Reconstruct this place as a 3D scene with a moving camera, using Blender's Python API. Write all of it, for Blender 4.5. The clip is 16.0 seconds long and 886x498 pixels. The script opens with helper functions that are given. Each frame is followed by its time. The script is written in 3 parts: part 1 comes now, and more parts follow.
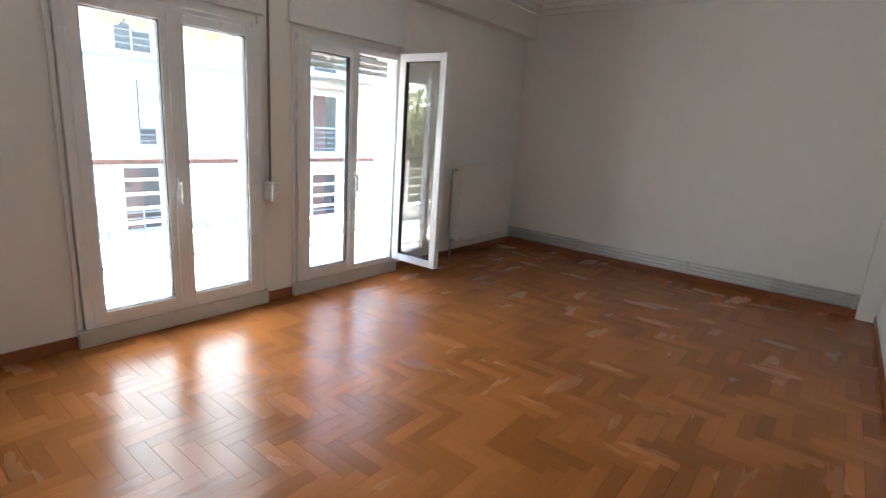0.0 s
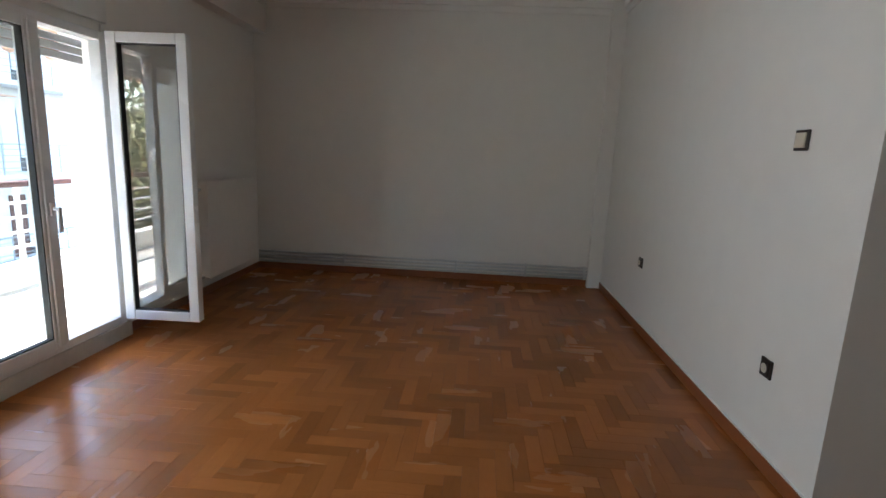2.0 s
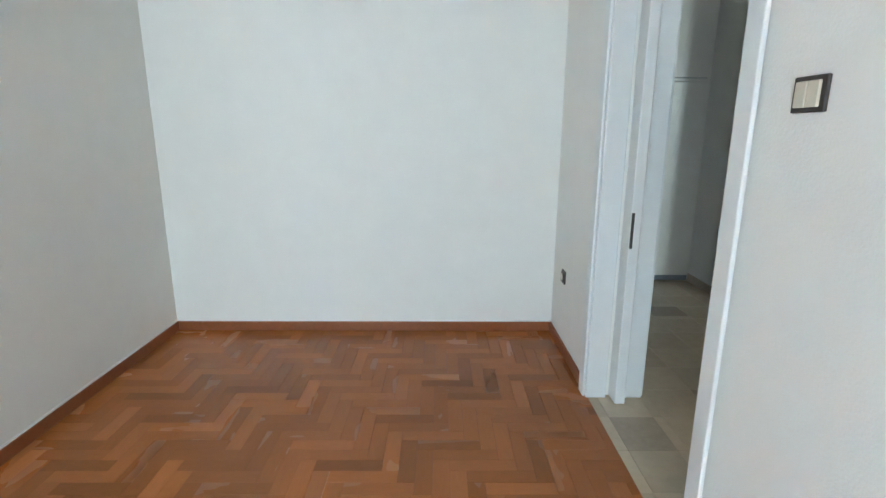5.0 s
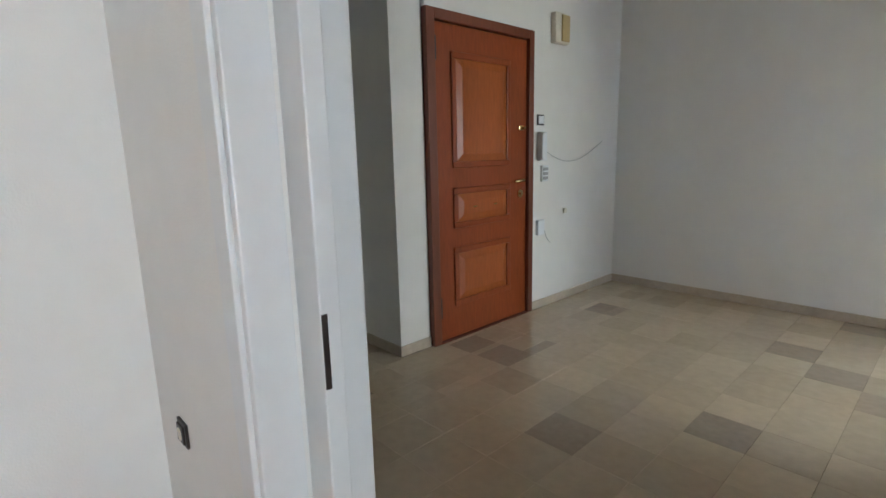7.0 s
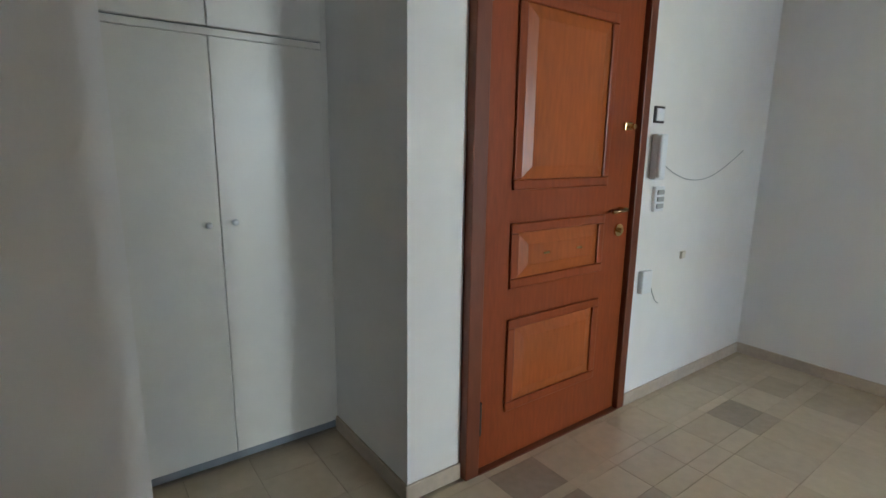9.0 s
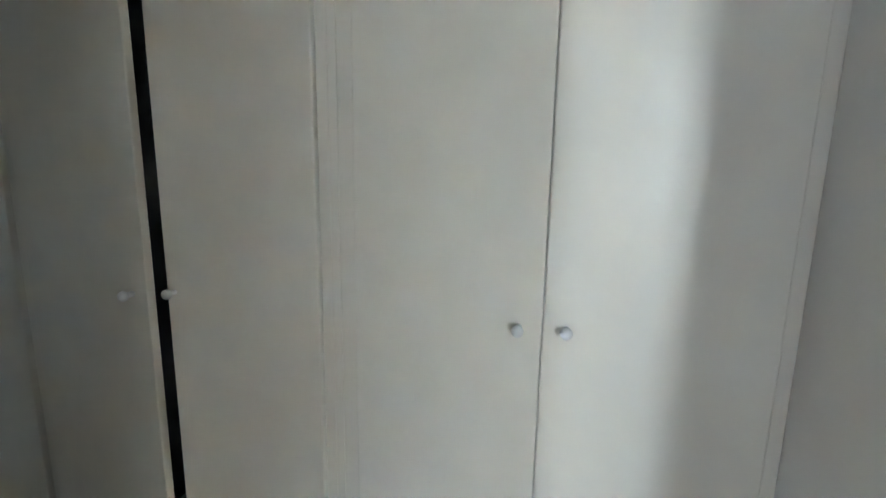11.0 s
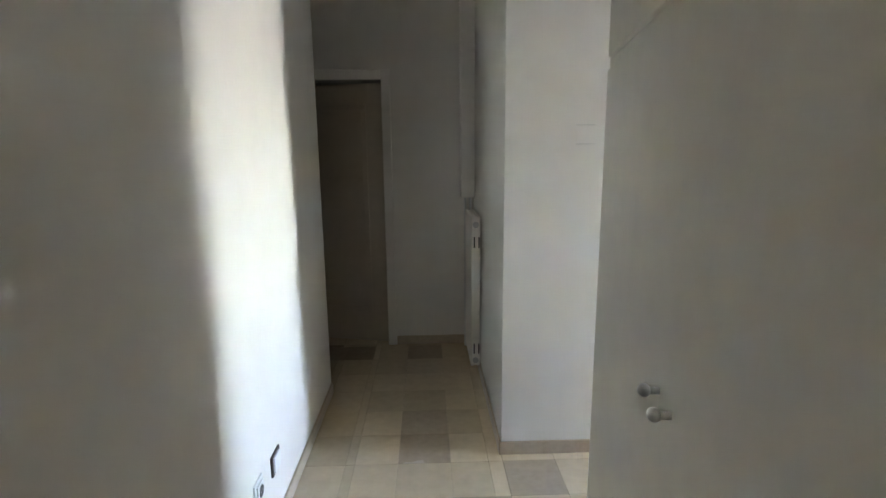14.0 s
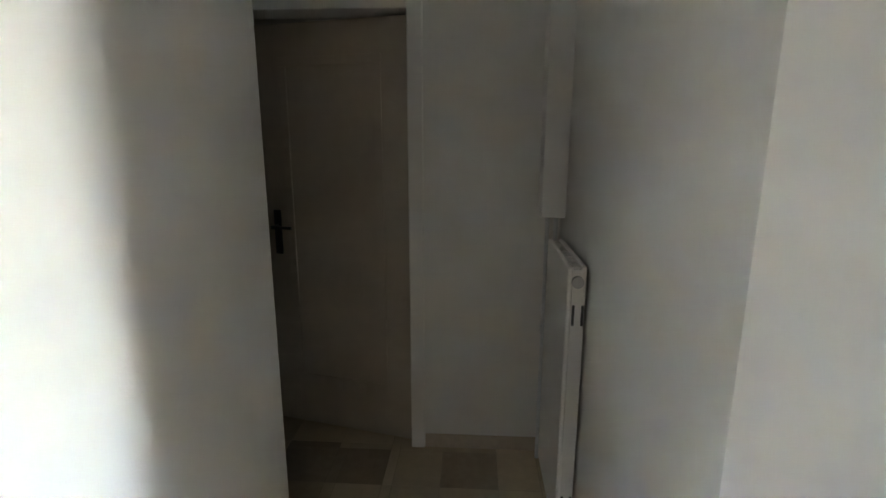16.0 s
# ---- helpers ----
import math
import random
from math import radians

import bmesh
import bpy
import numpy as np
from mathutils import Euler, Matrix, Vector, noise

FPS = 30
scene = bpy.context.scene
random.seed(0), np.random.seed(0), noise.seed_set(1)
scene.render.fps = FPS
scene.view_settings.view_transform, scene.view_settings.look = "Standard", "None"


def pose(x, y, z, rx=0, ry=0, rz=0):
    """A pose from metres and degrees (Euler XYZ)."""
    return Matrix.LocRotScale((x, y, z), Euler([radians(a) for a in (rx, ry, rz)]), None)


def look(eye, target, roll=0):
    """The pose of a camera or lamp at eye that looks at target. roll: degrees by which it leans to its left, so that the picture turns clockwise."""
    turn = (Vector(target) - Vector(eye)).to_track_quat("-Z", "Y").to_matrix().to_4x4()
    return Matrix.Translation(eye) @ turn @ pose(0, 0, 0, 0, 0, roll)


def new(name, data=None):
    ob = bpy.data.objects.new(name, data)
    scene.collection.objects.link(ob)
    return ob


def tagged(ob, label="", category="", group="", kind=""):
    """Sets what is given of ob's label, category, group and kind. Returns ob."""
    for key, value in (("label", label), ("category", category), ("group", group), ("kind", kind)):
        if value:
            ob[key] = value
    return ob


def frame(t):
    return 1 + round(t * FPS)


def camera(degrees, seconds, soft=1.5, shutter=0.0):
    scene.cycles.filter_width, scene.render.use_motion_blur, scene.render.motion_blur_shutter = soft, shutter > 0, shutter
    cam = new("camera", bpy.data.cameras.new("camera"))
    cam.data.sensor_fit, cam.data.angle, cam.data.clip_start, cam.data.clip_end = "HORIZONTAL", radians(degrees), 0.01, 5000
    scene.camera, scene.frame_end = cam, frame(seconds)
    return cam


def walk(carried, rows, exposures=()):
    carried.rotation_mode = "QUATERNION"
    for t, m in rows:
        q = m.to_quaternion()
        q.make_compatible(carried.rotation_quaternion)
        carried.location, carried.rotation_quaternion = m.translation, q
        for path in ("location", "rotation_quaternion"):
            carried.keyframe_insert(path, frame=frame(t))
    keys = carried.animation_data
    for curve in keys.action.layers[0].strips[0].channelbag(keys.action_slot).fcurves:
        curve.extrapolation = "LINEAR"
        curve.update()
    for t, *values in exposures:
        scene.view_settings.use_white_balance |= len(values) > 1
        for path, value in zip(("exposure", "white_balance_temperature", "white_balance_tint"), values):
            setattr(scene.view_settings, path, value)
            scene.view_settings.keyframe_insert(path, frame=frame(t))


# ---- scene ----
cam = camera(82.8, 16.0)
PATH = [
    (0, (-0.412, -1.95, 1.298), (-1.605, -0.415, 0.829), 3.9),
    (0.5, (-0.628, -1.87, 1.259), (-1.632, -0.197, 0.817), 3.2),
    (1, (-0.837, -1.811, 1.266), (-1.62, -0.015, 0.862), 2.96),
    (1.5, (-1.077, -1.794, 1.264), (-1.535, 0.113, 0.875), 3.02),
    (2, (-1.246, -1.696, 1.244), (-1.376, 0.265, 0.873), 2.45),
    (2.5, (-1.329, -1.627, 1.256), (-1.01, 0.32, 0.934), 1.74),
    (3, (-1.404, -1.65, 1.264), (-0.456, 0.078, 0.926), 0.84),
    (3.5, (-1.341, -1.733, 1.256), (0.135, -0.443, 0.863), 0.2),
    (4, (-1.14, -1.776, 1.309), (0.63, -0.943, 0.894), 1.16),
    (4.5, (-0.892, -1.856, 1.32), (1.012, -1.42, 0.89), 0.45),
    (5, (-0.626, -1.764, 1.311), (1.321, -1.775, 0.853), 0.2),
    (5.2, (-0.511, -1.764, 1.319), (1.427, -1.913, 0.852), -0.1),
    (7.3, (0.892, -2.268, 1.269), (2.203, -3.733, 0.895), -1.4),
    (7.5, (1.002, -2.367, 1.266), (2.244, -3.889, 0.89), -1.3),
    (8, (1.233, -2.602, 1.305), (2.396, -4.186, 0.931), -0.9),
    (8.5, (1.426, -2.86, 1.312), (2.772, -4.293, 0.943), -0.5),
    (9, (1.659, -3.093, 1.327), (3.239, -4.255, 0.934), 0.8),
    (9.5, (1.927, -3.287, 1.387), (3.715, -4.086, 0.981), 0.8),
    (11.8, (3.135, -3.469, 1.303), (4.554, -2.103, 0.957), 1.04),
    (12, (3.18, -3.407, 1.321), (4.448, -1.9, 0.977), 1.14),
    (12.5, (3.309, -3.18, 1.347), (4.07, -1.362, 1.013), 0.6),
    (13, (3.428, -2.914, 1.348), (3.774, -0.974, 1.014), 0.74),
    (13.5, (3.447, -2.582, 1.45), (3.616, -0.624, 1.081), 0.5),
    (14, (3.44, -2.218, 1.478), (3.501, -0.255, 1.105), -0.6),
    (14.5, (3.454, -1.842, 1.484), (3.471, 0.119, 1.086), -0.8),
    (15, (3.428, -1.446, 1.504), (3.432, 0.513, 1.098), -0.8),
    (15.5, (3.438, -1.046, 1.503), (3.367, 0.91, 1.092), -0.2),
    (16, (3.41, -0.641, 1.486), (3.29, 1.308, 1.053), 0.1),
]
GAP = [
    (9.7, (2.030, -3.350, 1.390), (3.870, -4.010, 0.985), 0.8),
    (10.2, (2.290, -3.495, 1.397), (4.215, -3.860, 0.995), 0.9),
    (10.7, (2.565, -3.570, 1.385), (4.515, -3.420, 1.000), 0.9),
    (11.3, (2.880, -3.570, 1.360), (4.670, -2.770, 0.990), 1.0),
]
EXPOSURES = [(0, 4.4, 6300, 9), (0.5, 3.9, 6200, 7), (1.0, 3.7, 6300, 9), (1.5, 3.65, 6300, 10), (2.0, 3.65, 6300, 9), (2.5, 4.0, 6300, 9),
             (3.0, 4.95, 5900, 6), (3.5, 5.0, 5300, -1), (4.0, 5.05, 5200, -4), (4.5, 5.6, 5500, 0), (5.2, 5.85, 5600, 0), (7.3, 5.7, 6100, 10),
             (8.5, 5.85, 6200, 11), (9.5, 6.05, 5500, 4), (11.8, 7.35, 6200, 12), (12.5, 7.65, 6400, 14), (13.0, 7.8, 6600, 16), (13.5, 7.65, 6900, 17),
             (14.5, 7.25, 7100, 18), (15.0, 7.1, 7100, 18), (15.5, 7.35, 7200, 18), (16, 7.45, 7200, 18)]
walk(cam, [(t, look(eye, target, roll)) for t, eye, target, roll in sorted(PATH + GAP)], EXPOSURES)

WX = -3.50          # window wall

# ---- world and lights ----
world = bpy.data.worlds.new("world")
scene.world = world
world.use_nodes = True
wn = world.node_tree.nodes
sky = wn.new("ShaderNodeTexSky")
sky.sky_type = "NISHITA"
sky.sun_disc = False
sky.sun_elevation = radians(62)
sky.sun_rotation = radians(280)
world.node_tree.links.new(sky.outputs[0], wn["Background"].inputs[0])
wn["Background"].inputs[1].default_value = 0.15
sun = new("sun", bpy.data.lights.new("sun", "SUN"))
sun.data.energy, sun.data.angle, sun.data.color = 3.2, radians(0.5), (1.0, 0.95, 0.88)
sun.matrix_world = look((-22, 4, 42), (0, 0, 0))


def window_lamp(name, where, target, w, h, watts, color):
    """The sky's light that falls through an opening."""
    ob = new(name, bpy.data.lights.new(name, "AREA"))
    ob.data.shape, ob.data.size, ob.data.size_y = "RECTANGLE", w, h
    ob.data.energy, ob.data.color = watts, color
    ob.matrix_world = look(where, target)


window_lamp("balcony_daylight", (WX - 0.16, -0.59, 1.0), (0.6, -0.9, 0.7), 0.96, 1.6, 3.0, (0.90, 0.96, 1.0))
window_lamp("west_room_daylight", (-2.86, -6.1, 1.45), (3.4, -3.9, 1.2), 0.9, 1.4, 1.7, (0.90, 0.97, 1.0))
window_lamp("east_room_daylight", (8.3, -0.24, 1.6), (3.7, -0.5, 1.25), 0.7, 1.15, 0.22, (0.74, 0.89, 1.0))

# ---- materials ----


def material(name, color, rough=0.5, metal=0.0, spread=0.06, scale=6.0, bump=0.0, bump_scale=60.0, random=0.0, island=0.0,
             coat=0.0, stretch=(1, 1, 1), stain=0.0, spec=0.5):
    """A surface with two scales of variation, optional relief and piece-to-piece change."""
    m = bpy.data.materials.new(name)
    m.use_nodes = True
    n, link = m.node_tree.nodes, m.node_tree.links.new
    b = n["Principled BSDF"]
    b.inputs["Roughness"].default_value, b.inputs["Metallic"].default_value = rough, metal
    b.inputs["Specular IOR Level"].default_value = spec
    b.inputs["Coat Weight"].default_value, b.inputs["Coat Roughness"].default_value = coat, 0.12
    co, mp = n.new("ShaderNodeTexCoord"), n.new("ShaderNodeMapping")
    mp.inputs["Scale"].default_value = stretch
    link(co.outputs["Object"], mp.inputs["Vector"])
    if random:
        info, far = n.new("ShaderNodeObjectInfo"), n.new("ShaderNodeMath")
        far.operation = "MULTIPLY"
        far.inputs[1].default_value = 37.0
        link(info.outputs["Random"], far.inputs[0])
        link(far.outputs[0], mp.inputs["Location"])
    big, small = n.new("ShaderNodeTexNoise"), n.new("ShaderNodeTexNoise")
    big.inputs["Scale"].default_value, small.inputs["Scale"].default_value = scale * 0.25, scale * 4
    big.inputs["Detail"].default_value = small.inputs["Detail"].default_value = 4
    for t in (big, small):
        link(mp.outputs[0], t.inputs["Vector"])
    add = n.new("ShaderNodeMath")
    add.operation = "ADD"
    link(big.outputs[0], add.inputs[0])
    link(small.outputs[0], add.inputs[1])
    hsv = n.new("ShaderNodeHueSaturation")
    hsv.inputs["Color"].default_value = (*color, 1)
    val = n.new("ShaderNodeMapRange")
    val.inputs[1].default_value, val.inputs[2].default_value = 0.5, 1.5
    val.inputs[3].default_value, val.inputs[4].default_value = 1 - spread * 2, 1 + spread * 2
    link(add.outputs[0], val.inputs[0])
    value = val.outputs[0]
    for amount, node, out in ((random, "ShaderNodeObjectInfo", "Random"), (island, "ShaderNodeNewGeometry", "Random Per Island")):
        if amount:
            src, r, mul = n.new(node), n.new("ShaderNodeMapRange"), n.new("ShaderNodeMath")
            r.inputs[3].default_value, r.inputs[4].default_value = 1 - amount, 1 + amount
            mul.operation = "MULTIPLY"
            link(src.outputs[out], r.inputs[0])
            link(r.outputs[0], mul.inputs[0])
            link(value, mul.inputs[1])
            value = mul.outputs[0]
    link(value, hsv.inputs["Value"])
    out = hsv.outputs[0]
    if stain:
        st, ramp, mix = n.new("ShaderNodeTexNoise"), n.new("ShaderNodeValToRGB"), n.new("ShaderNodeMix")
        st.inputs["Scale"].default_value, st.inputs["Detail"].default_value = scale * 0.4, 8
        ramp.color_ramp.elements[0].position, ramp.color_ramp.elements[1].position = 0.55, 0.75
        link(mp.outputs[0], st.inputs["Vector"])
        link(st.outputs[0], ramp.inputs[0])
        mix.data_type = "RGBA"
        mix.inputs[7].default_value = (color[0] * (1 - stain), color[1] * (1 - stain * 1.2), color[2] * (1 - stain * 1.5), 1)
        link(ramp.outputs[0], mix.inputs[0])
        link(out, mix.inputs[6])
        out = mix.outputs[2]
    link(out, b.inputs["Base Color"])
    rv = n.new("ShaderNodeMapRange")
    rv.inputs[1].default_value, rv.inputs[2].default_value = 0.3, 0.7
    rv.inputs[3].default_value, rv.inputs[4].default_value = max(0.02, rough - 0.06), min(1, rough + 0.06)
    link(big.outputs[0], rv.inputs[0])
    link(rv.outputs[0], b.inputs["Roughness"])
    if bump:
        t, bp = n.new("ShaderNodeTexNoise"), n.new("ShaderNodeBump")
        t.inputs["Scale"].default_value, t.inputs["Detail"].default_value = bump_scale, 3
        bp.inputs["Strength"].default_value, bp.inputs["Distance"].default_value = bump, 0.004
        link(mp.outputs[0], t.inputs["Vector"])
        link(t.outputs[0], bp.inputs["Height"])
        link(bp.outputs[0], b.inputs["Normal"])
    return m


WALL = material("wall_paint", (0.80, 0.78, 0.735), 0.75, spread=0.015, scale=2, bump=0.25, bump_scale=140, spec=0.3)
HALLWALL = material("hall_paint", (0.77, 0.745, 0.70), 0.7, spread=0.02, scale=2, bump=0.12, bump_scale=190, stain=0.03, spec=0.3)
CEIL = material("ceiling_paint", (0.82, 0.8, 0.76), 0.8, spread=0.01, scale=2)
OAK = (0.34, 0.12, 0.031)
PARQUET = {along: material("oak_parquet", OAK, 0.24, spread=0.05, scale=9, random=0.26, stretch=(0.5, 2, 1) if along else (2, 0.5, 1), spec=0.28)
           for along in (True, False)}
PARQUET_REST = {along: material("oak_parquet_rest", OAK, 0.24, spread=0.05, scale=9, island=0.26, stretch=(0.5, 2, 1) if along else (2, 0.5, 1), spec=0.28)
                for along in (True, False)}
JOINT = material("parquet_joint", (0.16, 0.06, 0.02), 0.6)
SKIRT = material("skirting_wood", (0.26, 0.085, 0.03), 0.35, spread=0.1, scale=10)
TILE = material("marble_tile", (0.56, 0.455, 0.32), 0.2, spread=0.06, scale=5, random=0.09)
TILE_DARK = material("marble_tile_dark", (0.40, 0.325, 0.24), 0.22, spread=0.08, scale=7, random=0.1)
GROUT = material("grout", (0.52, 0.43, 0.31), 0.7)
MARBLE_SKIRT = material("marble_skirting", (0.5, 0.41, 0.31), 0.4, spread=0.08, scale=8, stain=0.15)
PVC = material("white_pvc", (0.78, 0.79, 0.79), 0.3, spread=0.01)
GASKET = material("gasket", (0.02, 0.02, 0.02), 0.6)
SILL = material("sill_paint", (0.6, 0.57, 0.52), 0.5, spread=0.05)
DOORWOOD = material("entry_door_wood", (0.25, 0.052, 0.013), 0.38, spread=0.14, scale=5, stretch=(3, 3, 0.5), bump=0.06, bump_scale=20, coat=0.05, spec=0.3)
DOORPANEL = material("entry_panel_wood", (0.34, 0.085, 0.018), 0.38, spread=0.14, scale=5, stretch=(3, 3, 0.5), bump=0.06, bump_scale=20, coat=0.05, spec=0.3)
DOORFRAME = material("entry_frame_wood", (0.16, 0.04, 0.015), 0.4, spread=0.12, scale=5, stretch=(3, 3, 0.5))
BRASS = material("brass", (0.75, 0.55, 0.28), 0.25, metal=1.0)
STEEL = material("steel", (0.5, 0.5, 0.5), 0.35, metal=1.0)
BLACK = material("black_iron", (0.02, 0.02, 0.02), 0.45)
PLASTIC_DARK = material("brown_plastic", (0.035, 0.025, 0.02), 0.4)
PLASTIC_IVORY = material("ivory_plastic", (0.68, 0.62, 0.5), 0.4, spread=0.02)
PLASTIC_WHITE = material("white_plastic", (0.74, 0.75, 0.75), 0.4, spread=0.02)
RADIATOR = material("radiator_enamel", (0.78, 0.76, 0.71), 0.35, spread=0.02, stain=0.05)
PIPE = material("pipe_paint", (0.66, 0.67, 0.66), 0.4, spread=0.04)
CLOSET = material("closet_paint", (0.74, 0.71, 0.64), 0.4, spread=0.03, scale=3, bump=0.1, bump_scale=60, stain=0.05, spec=0.8)
# darker than the doors: shade in closet gaps and plinth recess, put into the colour
CLOSET_SHADE = material("closet_shade", (0.24, 0.26, 0.28), 0.8)
INNERDOOR = material("inner_door_paint", (0.5, 0.43, 0.34), 0.45, spread=0.04, scale=4)
TRIM = material("trim_paint", (0.76, 0.76, 0.74), 0.4, spread=0.02, scale=4)
CABLE = material("grey_cable", (0.36, 0.36, 0.34), 0.6)
STRAP = material("belt_fabric", (0.16, 0.16, 0.15), 0.8)
FACADE = material("facade_render", (0.74, 0.73, 0.7), 0.85, spread=0.04, scale=1)
# near-black in place of the unlit depth of the openings opposite
FACADE_SHADE = material("facade_opening_shade", (0.025, 0.025, 0.028), 0.3)
SHUTTER = material("brown_shutter", (0.13, 0.06, 0.045), 0.6)
CONCRETE = material("balcony_concrete", (0.62, 0.6, 0.56), 0.8, spread=0.05, scale=3)
RAILWOOD = material("handrail_brown", (0.09, 0.03, 0.022), 0.45, spread=0.06)
RAILWHITE = material("rail_white", (0.78, 0.78, 0.77), 0.5)
AWNING = material("awning_cloth", (0.62, 0.38, 0.26), 0.85, spread=0.06, scale=5)
ASPHALT = material("asphalt", (0.06, 0.06, 0.06), 0.9, spread=0.1)
BARK = material("bark", (0.12, 0.09, 0.06), 0.9)
LEAF = material("foliage", (0.12, 0.12, 0.025), 0.6, island=0.4, spread=0.1)
CARPAINT = material("car_paint", (0.05, 0.07, 0.1), 0.25, coat=0.5)
CARGLASS = material("car_glass", (0.02, 0.02, 0.025), 0.1)
RUBBER = material("rubber", (0.02, 0.02, 0.02), 0.8)

GLASS = bpy.data.materials.new("window_glass")
GLASS.use_nodes = True
gn = GLASS.node_tree.nodes
gl = GLASS.node_tree.links.new
gn.remove(gn["Principled BSDF"])
g_tr, g_gl, g_mx, g_fr = gn.new("ShaderNodeBsdfTransparent"), gn.new("ShaderNodeBsdfGlossy"), gn.new("ShaderNodeMixShader"), gn.new("ShaderNodeLayerWeight")
g_tr.inputs[0].default_value = (0.93, 0.95, 0.94, 1)
g_gl.inputs["Roughness"].default_value = 0.01
g_pw, g_ma = gn.new("ShaderNodeMath"), gn.new("ShaderNodeMath")
g_pw.operation, g_ma.operation = "POWER", "MULTIPLY_ADD"
g_pw.inputs[1].default_value, g_ma.inputs[1].default_value, g_ma.inputs[2].default_value = 5.0, 0.75, 0.13
gl(g_fr.outputs["Facing"], g_pw.inputs[0])
gl(g_pw.outputs[0], g_ma.inputs[0])
gl(g_ma.outputs[0], g_mx.inputs[0])
gl(g_tr.outputs[0], g_mx.inputs[1])
gl(g_gl.outputs[0], g_mx.inputs[2])
gl(g_mx.outputs[0], gn["Material Output"].inputs[0])

# ---- building tools ----


def box(bm, x0, x1, y0, y1, z0, z1, bevel=0.0):
    m = Matrix.LocRotScale(((x0 + x1) / 2, (y0 + y1) / 2, (z0 + z1) / 2), None, (abs(x1 - x0), abs(y1 - y0), abs(z1 - z0)))
    vs = bmesh.ops.create_cube(bm, size=1, matrix=m)["verts"]
    if bevel:
        es = list({e for v in vs for e in v.link_edges})
        bmesh.ops.bevel(bm, geom=es, offset=bevel, segments=2, affect="EDGES", profile=0.5)


def rod(bm, p, q, r, n=12, r2=None):
    p, q = Vector(p), Vector(q)
    d = q - p
    m = Matrix.Translation((p + q) / 2) @ d.to_track_quat("Z", "Y").to_matrix().to_4x4()
    bmesh.ops.create_cone(bm, cap_ends=True, segments=n, radius1=r, radius2=r if r2 is None else r2, depth=d.length, matrix=m)


def ball(bm, c, r, sx=1, sy=1, sz=1):
    bmesh.ops.create_uvsphere(bm, u_segments=12, v_segments=8, radius=r, matrix=Matrix.Translation(c) @ Matrix.Diagonal((sx, sy, sz, 1)))


def mesh_of(name, bm, mat, smooth=False):
    me = bpy.data.meshes.new(name)
    bm.to_mesh(me)
    bm.free()
    me.materials.append(mat)
    if smooth:
        me.shade_smooth()
    return me


def part(name, bm, mat, parent, label="", smooth=False):
    ob = new(name, mesh_of(name, bm, mat, smooth))
    if parent is not None:
        ob.parent = parent
        ob.matrix_parent_inverse = parent.matrix_basis.inverted()
    return tagged(ob, label)


def boxes(name, list_of, mat, parent=None, label="", bevel=0.0):
    bm = bmesh.new()
    for b in list_of:
        box(bm, *b, bevel=bevel)
    return part(name, bm, mat, parent, label)


def empty(name, at, label, category, group="", kind=""):
    ob = new(name)
    ob.matrix_basis = Matrix.Translation(at)
    return tagged(ob, label, category, group, kind)


def wall(name, list_of, mat, label):
    return tagged(boxes(name, list_of, mat), label, "wall", kind="structure")


# ---- plan ----
FAR = 3.30          # far wall
ALC = 2.556         # alcove's back wall
SOUTH = -2.512      # living room's south wall
HALLN = -2.77       # the same wall, hall side
ENTRY = 3.07        # wall of the entrance door
HALLS = -6.62       # hall's south wall
COL = 2.82         # column and corridor's west wall
CORE = 3.79         # corridor's east wall
PINK = 0.05         # short wall before the corridor
END = 1.565         # corridor's end wall
H = 2.72            # ceiling
WIN1 = (-1.13, -0.055)
WIN2 = (0.23, 1.245)
WZ0, WZ1 = 0.10, 1.85

wall("wall_window", [
    (WX - 0.25, WX, SOUTH - 0.26, WIN1[0], 0, H), (WX - 0.25, WX, WIN1[1], WIN2[0], 0, H), (WX - 0.25, WX, WIN2[1], FAR, 0, H),
    (WX - 0.25, WX, *WIN1, WZ1, H), (WX - 0.25, WX, *WIN2, WZ1, H),
    (WX - 0.25, WX, *WIN1, -0.2, WZ0), (WX - 0.25, WX, *WIN2, -0.2, WZ0)], WALL, "off-white painted wall with two balcony doors")
wall("wall_far", [(WX - 0.25, 0.2, FAR, FAR + 0.2, 0, H)], WALL, "off-white painted far wall of the living room")
wall("wall_right", [(0, 0.2, 0, FAR, 0, H)], WALL, "off-white painted wall with sockets and a switch")
wall("column_corner", [(-0.13, 0, 3.23, FAR, 0, H)], WALL, "narrow painted column in the room's corner")
wall("wall_alcove_north", [(0.2, ALC + 0.15, 0, 0.2, 0, H)], WALL, "off-white painted wall of the alcove in shade")
wall("wall_alcove_back", [(ALC, ALC + 0.15, SOUTH, 0, 0, H)], WALL, "off-white painted back wall of the alcove")
DX0, DX1, DH = 0.64, 1.70, 2.16
wall("wall_south", [(WX, DX0, HALLN, SOUTH, 0, H), (DX0, DX1, HALLN, SOUTH, DH, H), (DX1, ALC + 0.15, HALLN, SOUTH, 0, H)], WALL,
     "off-white painted wall with the sliding door's opening")
wall("column_hall", [(2.60, COL + 0.055, -3.15, HALLN, 0, H), (ALC + 0.15, COL, HALLN, 0.756, 0, H)], HALLWALL, "painted column and corridor wall with soft worn corners")
wall("pier_entry", [(3.10, 4.35, -4.25, -4.0, 0, H)], HALLWALL, "painted pier between closet and entrance door")
